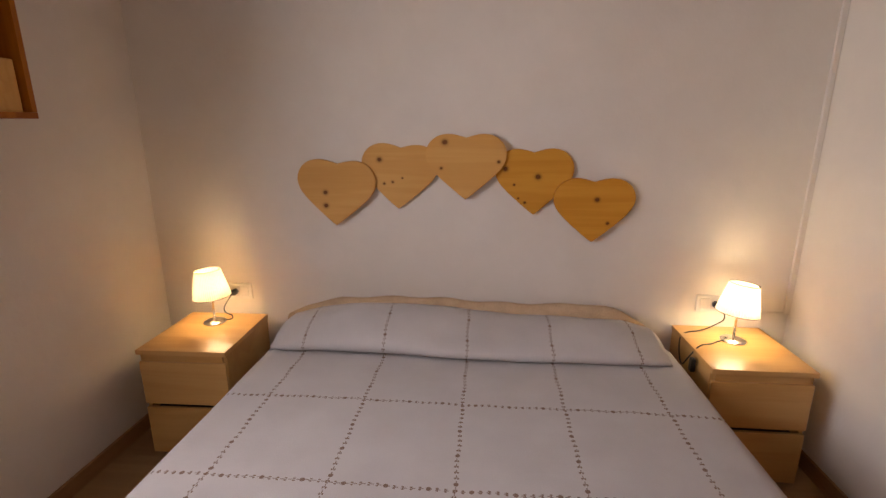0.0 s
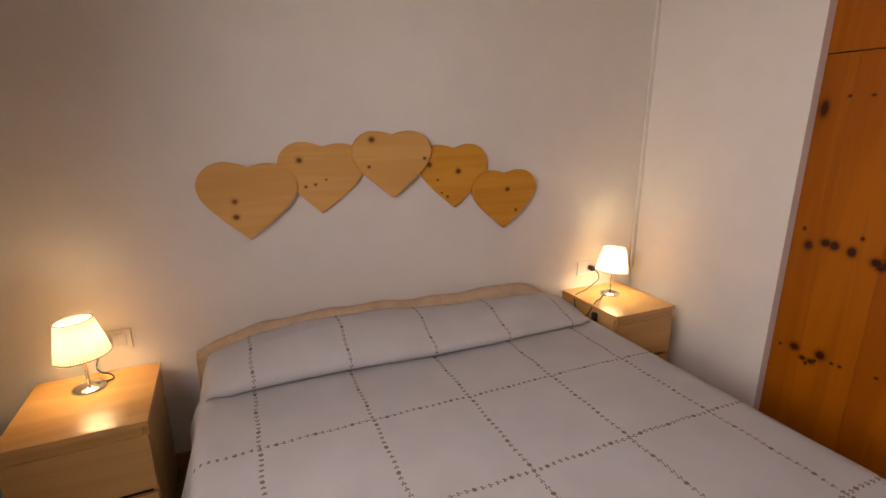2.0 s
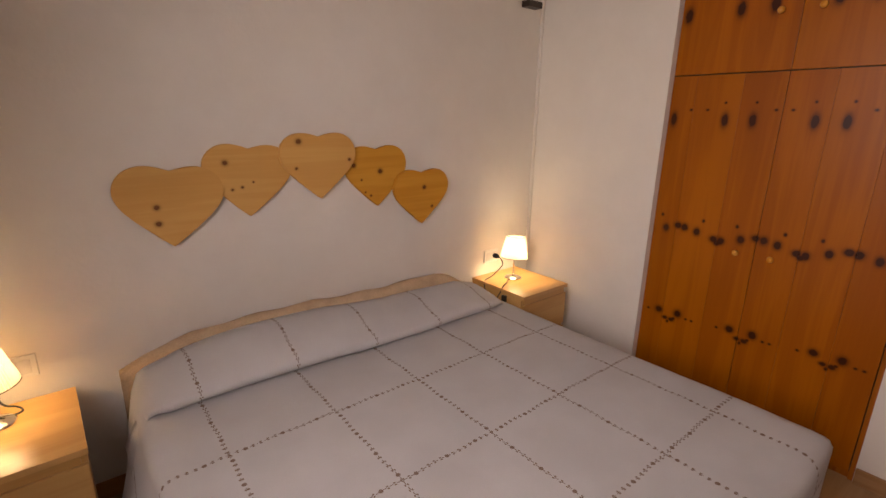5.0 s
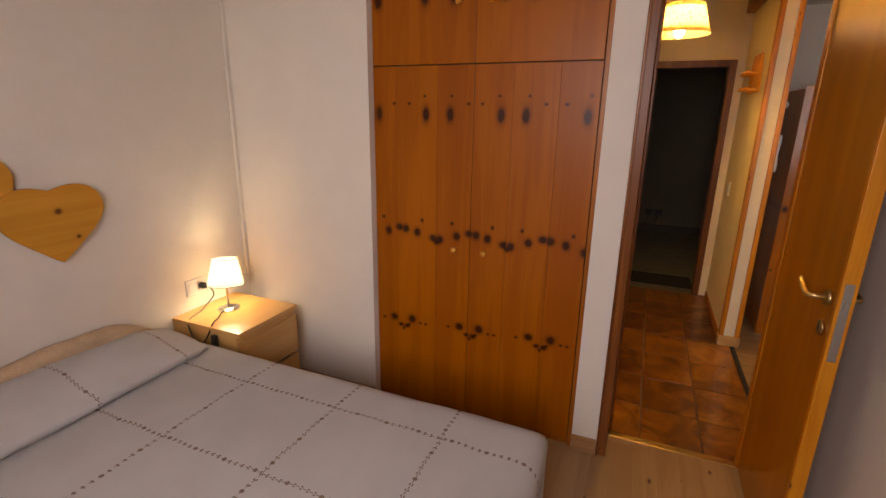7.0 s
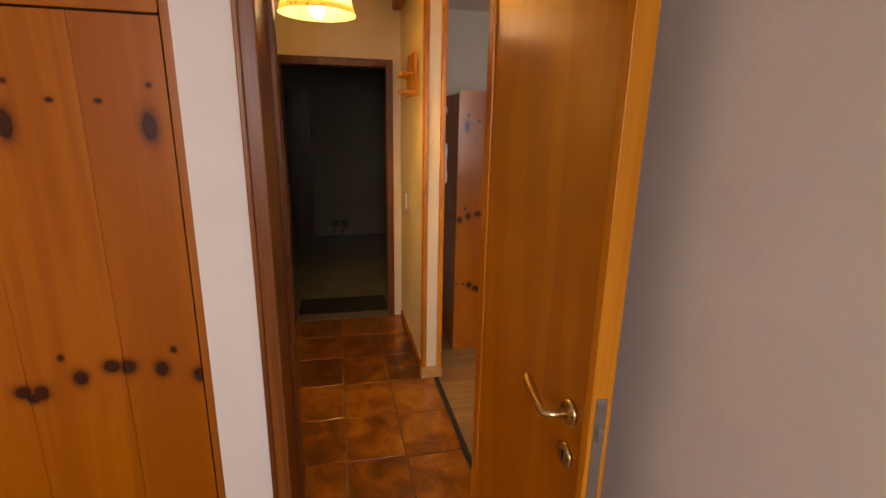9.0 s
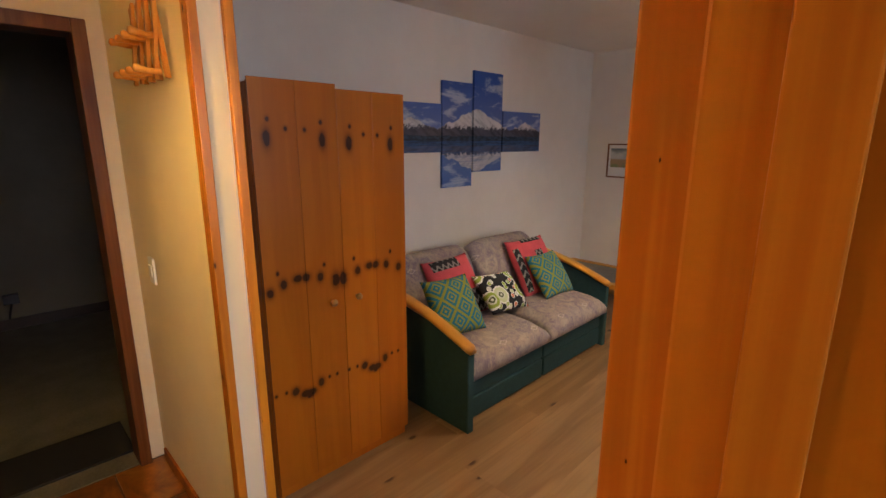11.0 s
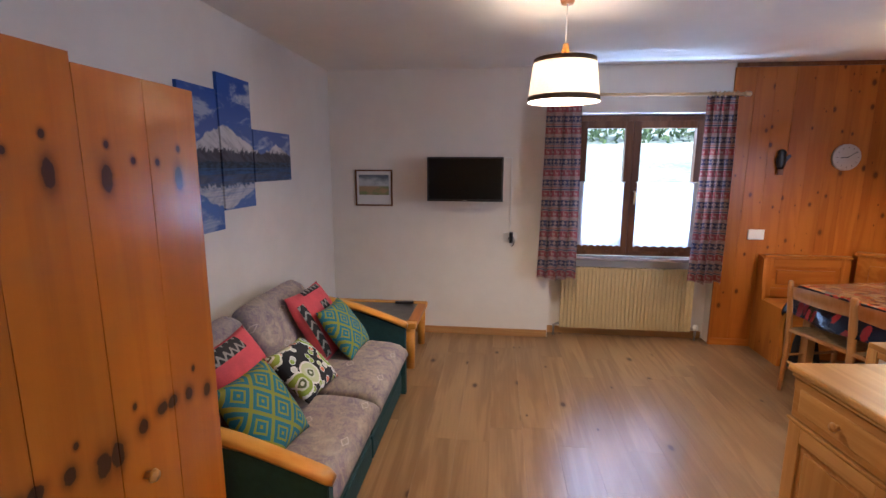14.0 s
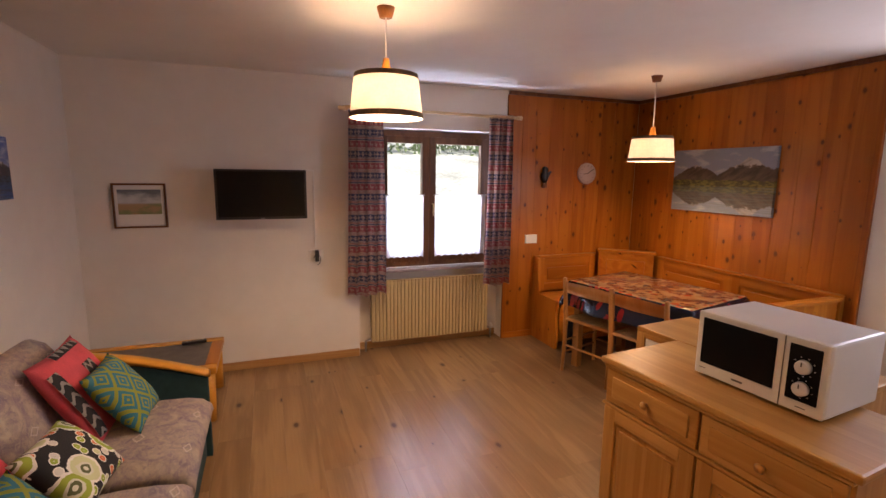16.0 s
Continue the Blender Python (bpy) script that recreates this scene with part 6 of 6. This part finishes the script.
def dining_chair():
    """Origin on the floor under the seat's middle; the back is at +x."""
    t = thing("dining_chair", "turned beech dining chair with a woven seat", "chair", group="dining chairs")
    w, d = 0.43, 0.40
    for y in (-w / 2, w / 2):
        part("back_leg", shape_tube([(0.205, y, 0), (0.19, y, 0.25), (0.19, y, 0.45), (0.212, y, 0.66), (0.224, y, 0.785), (0.225, y, 0.793)], [0.014, 0.017, 0.018, 0.017, 0.016, 0.010], 12), CHAIR_WOOD, t)
        part("front_leg", shape_tube([(-0.20, y * 0.98, 0), (-0.20, y * 0.98, 0.25), (-0.20, y * 0.98, 0.465)], [0.013, 0.017, 0.018], 12), CHAIR_WOOD, t)
        for z in (0.16, 0.26):
            part("side_rung", shape_tube([(0.19, y, z), (-0.20, y * 0.98, z)], 0.009, 8), CHAIR_WOOD, t)
        part("seat_rail", shape_tube([(0.19, y, 0.445), (-0.20, y * 0.98, 0.45)], 0.014, 8), CHAIR_WOOD, t)
    part("back_rung", shape_tube([(0.19, -w / 2, 0.22), (0.19, w / 2, 0.22)], 0.009, 8), CHAIR_WOOD, t)
    part("front_rung", shape_tube([(-0.20, -w / 2, 0.20), (-0.20, w / 2, 0.20)], 0.009, 8), CHAIR_WOOD, t)
    part("back_rail", shape_tube([(0.19, -w / 2, 0.445), (0.19, w / 2, 0.445)], 0.014, 8), CHAIR_WOOD, t)
    rows = []
    for i in range(13):
        f = i / 12 * 2 - 1
        y, bow = f * (w / 2 - 0.008), 0.025 * (1 - f * f)
        rows.append([(0.206 + bow, y, 0.668), (0.213 + bow, y, 0.712), (0.220 + bow, y, 0.756 + 0.012 * (1 - f * f))])
    part("backrest", shape_sheet(rows, None, 0.012), CHAIR_WOOD, t)
    rows = [[(a, b, 0.462 + 0.010 * (1 - (a / 0.2) ** 2) * (1 - (b / 0.2) ** 2) - (0.02 if max(abs(a), abs(b)) > 0.205 else 0)) for b in (-0.215, -0.2, -0.1, 0, 0.1, 0.2, 0.215)] for a in (-0.21, -0.195, -0.1, 0, 0.1, 0.18, 0.195)]
    part("seat", shape_sheet(rows, None, 0.015), RUSH, t, "woven straw seat")
    return t


chair = dining_chair()
chair.matrix_world = pose(0.557, -2.808, 0, 0, 0, 15)
copy_thing(chair, pose(0.447, -2.375, 0, 0, 0, 13))


def soft_bag():
    """A slumped cloth bag: a rounded body pinched towards its top, with two loops."""
    t = thing("bag", "black soft cloth bag standing beside the corner bench", "bag", (0.455, -3.300, 0.0), 8)
    bm = shape_box(-0.10, -0.055, 0.0, 0.10, 0.055, 0.30, 0.03)
    bmesh.ops.subdivide_edges(bm, edges=bm.edges[:], cuts=3, use_grid_fill=True)
    for v in bm.verts:
        k = v.co.z / 0.30
        slump = 1.0 - 0.35 * k ** 2
        v.co.x = v.co.x * slump + 0.010 * noise.noise(v.co * 14) + 0.015 * k
        v.co.y = v.co.y * slump * (1.0 - 0.3 * k) + 0.010 * noise.noise(v.co * 11)
    for f in bm.faces:
        f.smooth = True
    part("body", bm, BAG_CLOTH, t)
    for y in (-0.018, 0.018):
        part("handle", shape_tube([(-0.045 + 0.012 * k, y, 0.285 + 0.055 * math.sin(math.pi * k / 8)) for k in range(9)], 0.006, 8), BAG_CLOTH, t)
    return t


soft_bag()


def sideboard():
    """Stands turned a little; origin at its far front corner, length along +y, front at +x = 0."""
    t = thing("sideboard", "oak sideboard with carved drawers and panel doors", "sideboard", (1.712, -1.385, 0), 5.6)
    L, D, H = 0.90, 0.47, 0.83
    part("top", shape_box(-D - 0.005, -0.02, H - 0.028, 0.005, L + 0.02, H, 0.010), SIDEBOARD, t, "pale oak sideboard top")
    part("carcass", shape_box(-D + 0.01, 0.0, 0.06, -0.022, L, H - 0.028, 0.002), SIDEBOARD_UP, t)
    part("plinth", shape_box(-D + 0.03, 0.02, 0, -0.05, L - 0.02, 0.06, 0.0), SIDEBOARD_UP, t)
    for y0, y1 in ((0.012, L / 2 - 0.006), (L / 2 + 0.006, L - 0.012)):
        d = part("drawer", shape_box(-0.022, y0, H - 0.195, -0.006, y1, H - 0.045, 0.006), SIDEBOARD, t)
        part("carved_field", shape_box(-0.007, y0 + 0.035, H - 0.165, -0.002, y1 - 0.035, H - 0.075, 0.004), SIDEBOARD, d)
        pull = shape_lathe([(0.0, 0.0), (0.008, 0.0), (0.009, 0.010), (0.017, 0.018), (0.012, 0.027), (0.0, 0.029)], 18)
        pull = part("knob", pull, SIDEBOARD_UP, d, "small turned oak knob")
        pull.matrix_local = pose(-0.003, (y0 + y1) / 2, H - 0.12, 0, 90, 0)
        d = part("door", shape_box(-0.022, y0, 0.075, -0.012, y1, H - 0.215, 0.003), SIDEBOARD_UP, t)
        for b in ((y0, 0.075, y0 + 0.06, H - 0.215), (y1 - 0.06, 0.075, y1, H - 0.215)):
            part("stile", shape_box(-0.014, b[0], b[1], -0.003, b[2], b[3], 0.004), SIDEBOARD_UP, d)
        for z in (0.075, H - 0.275):
            part("rail", shape_box(-0.014, y0 + 0.06, z, -0.003, y1 - 0.06, z + 0.06, 0.004), SIDEBOARD, d)
        part("raised_field", shape_box(-0.013, y0 + 0.085, 0.16, -0.005, y1 - 0.085, H - 0.30, 0.007), SIDEBOARD_UP, d)
    for z in (H - 0.205, H - 0.035):
        part("moulding", shape_box(-0.022, 0.0, z - 0.006, 0.0, L, z + 0.006, 0.004), SIDEBOARD, t)
    return t


sideboard()


def microwave():
    t = thing("microwave_oven", "white microwave oven with two dials on the sideboard", "microwave", (1.492, -1.125, 0.8302), 5.6)
    W, D, H = 0.445, 0.345, 0.262
    part("casing", shape_box(-D, 0.0, 0.012, -0.012, W, H, 0.010), OFF_WHITE, t)
    part("front", shape_box(-0.014, 0.0, 0.012, 0.0, W, H, 0.008), OFF_WHITE, t, "rounded white front")
    part("door_window", shape_box(-0.004, 0.022, 0.060, 0.003, 0.290, H - 0.022, 0.003), SCREEN, t, "dark glass door")
    part("door_gap", shape_box(-0.004, 0.312, 0.014, 0.0012, 0.315, H - 0.004), SLATE, t)
    part("control_panel", shape_box(-0.004, 0.330, 0.052, 0.003, 0.425, H - 0.022, 0.003), SCREEN, t, "black control panel")
    for z in (0.172, 0.098):
        dial = shape_lathe([(0.0, 0.0), (0.024, 0.0), (0.022, 0.016), (0.018, 0.019), (0.0, 0.019)], 28)
        dial = part("dial", dial, OFF_WHITE, t, "round white dial")
        dial.matrix_local = pose(0.003, 0.378, z, 0, 90, 0)
        part("pointer", shape_box(0.0215, 0.376, z + 0.004, 0.0228, 0.380, z + 0.019), SLATE, t)
        for k in range(7):
            a = radians(-60 + 40 * k)
            part("tick", shape_box(0.003, 0.378 + 0.032 * math.sin(a) - 0.002, z + 0.032 * math.cos(a) - 0.001, 0.0036, 0.378 + 0.032 * math.sin(a) + 0.002, z + 0.032 * math.cos(a) + 0.001), WHITE_PLASTIC, t)
    part("badge", shape_box(0.0, 0.150, 0.033, 0.0012, 0.190, 0.040), SLATE, t)
    part("legend", shape_box(0.0, 0.020, 0.038, 0.0008, 0.045, 0.041), SLATE, t)
    part("legend", shape_box(0.0, 0.365, 0.030, 0.0008, 0.395, 0.033), SLATE, t)
    for x in (-D + 0.03, -0.04):
        for y in (0.03, W - 0.03):
            part("foot", shape_tube([(x, y, 0), (x, y, 0.013)], 0.012, 10), BLACK, t)
    return t


microwave()
low = thing("low_cabinet", "light wooden cabinet with a white back panel", "cabinet", (1.19, -1.76, 0), 5)
part("top", shape_box(-0.42, 0.0, 0.775, 0.0, 0.95, 0.80, 0.005), SIDEBOARD, low)
part("side", shape_box(-0.42, 0.0, 0.0, 0.0, 0.05, 0.775, 0.004), SIDEBOARD_UP, low)
part("side", shape_box(-0.42, 0.90, 0.0, 0.0, 0.95, 0.775, 0.004), SIDEBOARD_UP, low)
part("rail", shape_box(-0.03, 0.05, 0.745, -0.002, 0.90, 0.775, 0.003), SIDEBOARD, low)
part("back", shape_box(-0.025, 0.05, 0.05, -0.012, 0.90, 0.745), OFF_WHITE, low, "white back panel")

# ---- boards, planks and tiles ----
def panelling():
    t = thing("panelling_south", "knotty pine wall boarding beside the window", "panelling", kind="structure")
    meshes = [mesh_of("plank", shape_box(0.0004, 0, 0, 0.1496, 0.019, 2.335, 0.002), PANEL) for _ in range(1)]
    for i in range(10):
        ob = new("plank", meshes[0])
        ob.parent = t
        ob.location = (0.928 - 0.15 * (i + 1), -3.84, 0.03)
    part_box("skirting", (-0.57, -3.84, 0, 0.93, -3.812, 0.06), BENCH, t, 0.003)
    part_box("cornice", (-0.57, -3.84, LIV_H - 0.035, 0.93, -3.808, LIV_H - 0.001), DARK_FRAME, t, 0.003)
    part_box("edge_strip", (0.905, -3.838, 0, 0.94, -3.815, LIV_H - 0.036), PANEL, t, 0.003)
    t = thing("panelling_west", "knotty pine wall boarding behind the dining corner", "panelling", kind="structure")
    mesh = mesh_of("plank", shape_box(0, 0.0004, 0, 0.019, 0.1496, 2.335, 0.002), PANEL)
    for i in range(14):
        ob = new("plank", mesh)
        ob.parent = t
        ob.location = (-0.59, -3.82 + 0.15 * i, 0.03)
    part_box("edge_strip", (-0.59, -1.72, 0, -0.56, -1.685, LIV_H - 0.036), FRAME_WOOD, t, 0.003)
    part_box("cornice", (-0.59, -3.80, LIV_H - 0.035, -0.558, -1.69, LIV_H - 0.001), DARK_FRAME, t, 0.003)


panelling()


def plank_floor(name, x0, x1, y0, y1, along_y, wide, material, label, keep=None):
    base = structure(name, [(x0, y0, -0.06, x1, y1, -0.004)], UNDERLAY, label, "floor")
    rnd = random.Random(name)
    cache = {}
    a0, a1, b0, b1 = (x0, x1, y0, y1) if along_y else (y0, y1, x0, x1)
    a = a0
    while a < a1 - 0.01:
        w = min(wide, a1 - a)
        b = b0 - rnd.uniform(0, 1.15)
        while b < b1:
            s, e = max(b, b0), min(b + 1.28, b1)
            if e - s > 0.03:
                key = (round(w, 3), round(e - s, 3))
                if key not in cache:
                    g = 0.0002
                    cache[key] = mesh_of("plank", shape_box(g, g, -0.011, w - g, e - s - g, 0.0, 0.0005) if along_y else shape_box(g, g, -0.011, e - s - g, w - g, 0.0, 0.0005), material)
                ob = new("plank", cache[key])
                ob.parent = base
                ob.location = (a, s, 0) if along_y else (s, a, 0)
            b += 1.28
        a += wide


plank_floor("floor_living", -0.59, 4.335, -3.97, 0.112, True, 0.19, PLANK, "pale oak laminate planks in the living room")
plank_floor("floor_bedroom", -1.44, 1.925, 0.15, 2.92, False, 0.19, PLANK_X, "oak laminate planks in the bedroom")


def tile_floor():
    base = structure("floor_hall", [(1.925, 0.124, -0.06, 4.335, 1.16, -0.003)], GROUT, "glazed terracotta tiles with dark joints in the hall", "floor")
    rnd = random.Random(12)
    p, q = 0.350, 0.281
    for j in range(4):
        y0 = 0.136 + j * q
        y1 = min(y0 + q, 1.16)
        x = 1.88 + 0.012 * j
        while x < 4.33:
            a, b = max(x, 1.945), min(x + p, 4.33)
            if b - a > 0.04 and y1 - y0 > 0.03:
                bm = shape_box(0.005, 0.005, -0.010, b - a - 0.005, y1 - y0 - 0.005, 0.0, 0.004)
                for v in bm.verts:
                    v.co.x += 0.004 * rnd.uniform(-1, 1)
                    v.co.y += 0.004 * rnd.uniform(-1, 1)
                ob = part("tile", bm, TERRACOTTA, base)
                ob.location = (a, y0, 0)
            x += p


tile_floor()
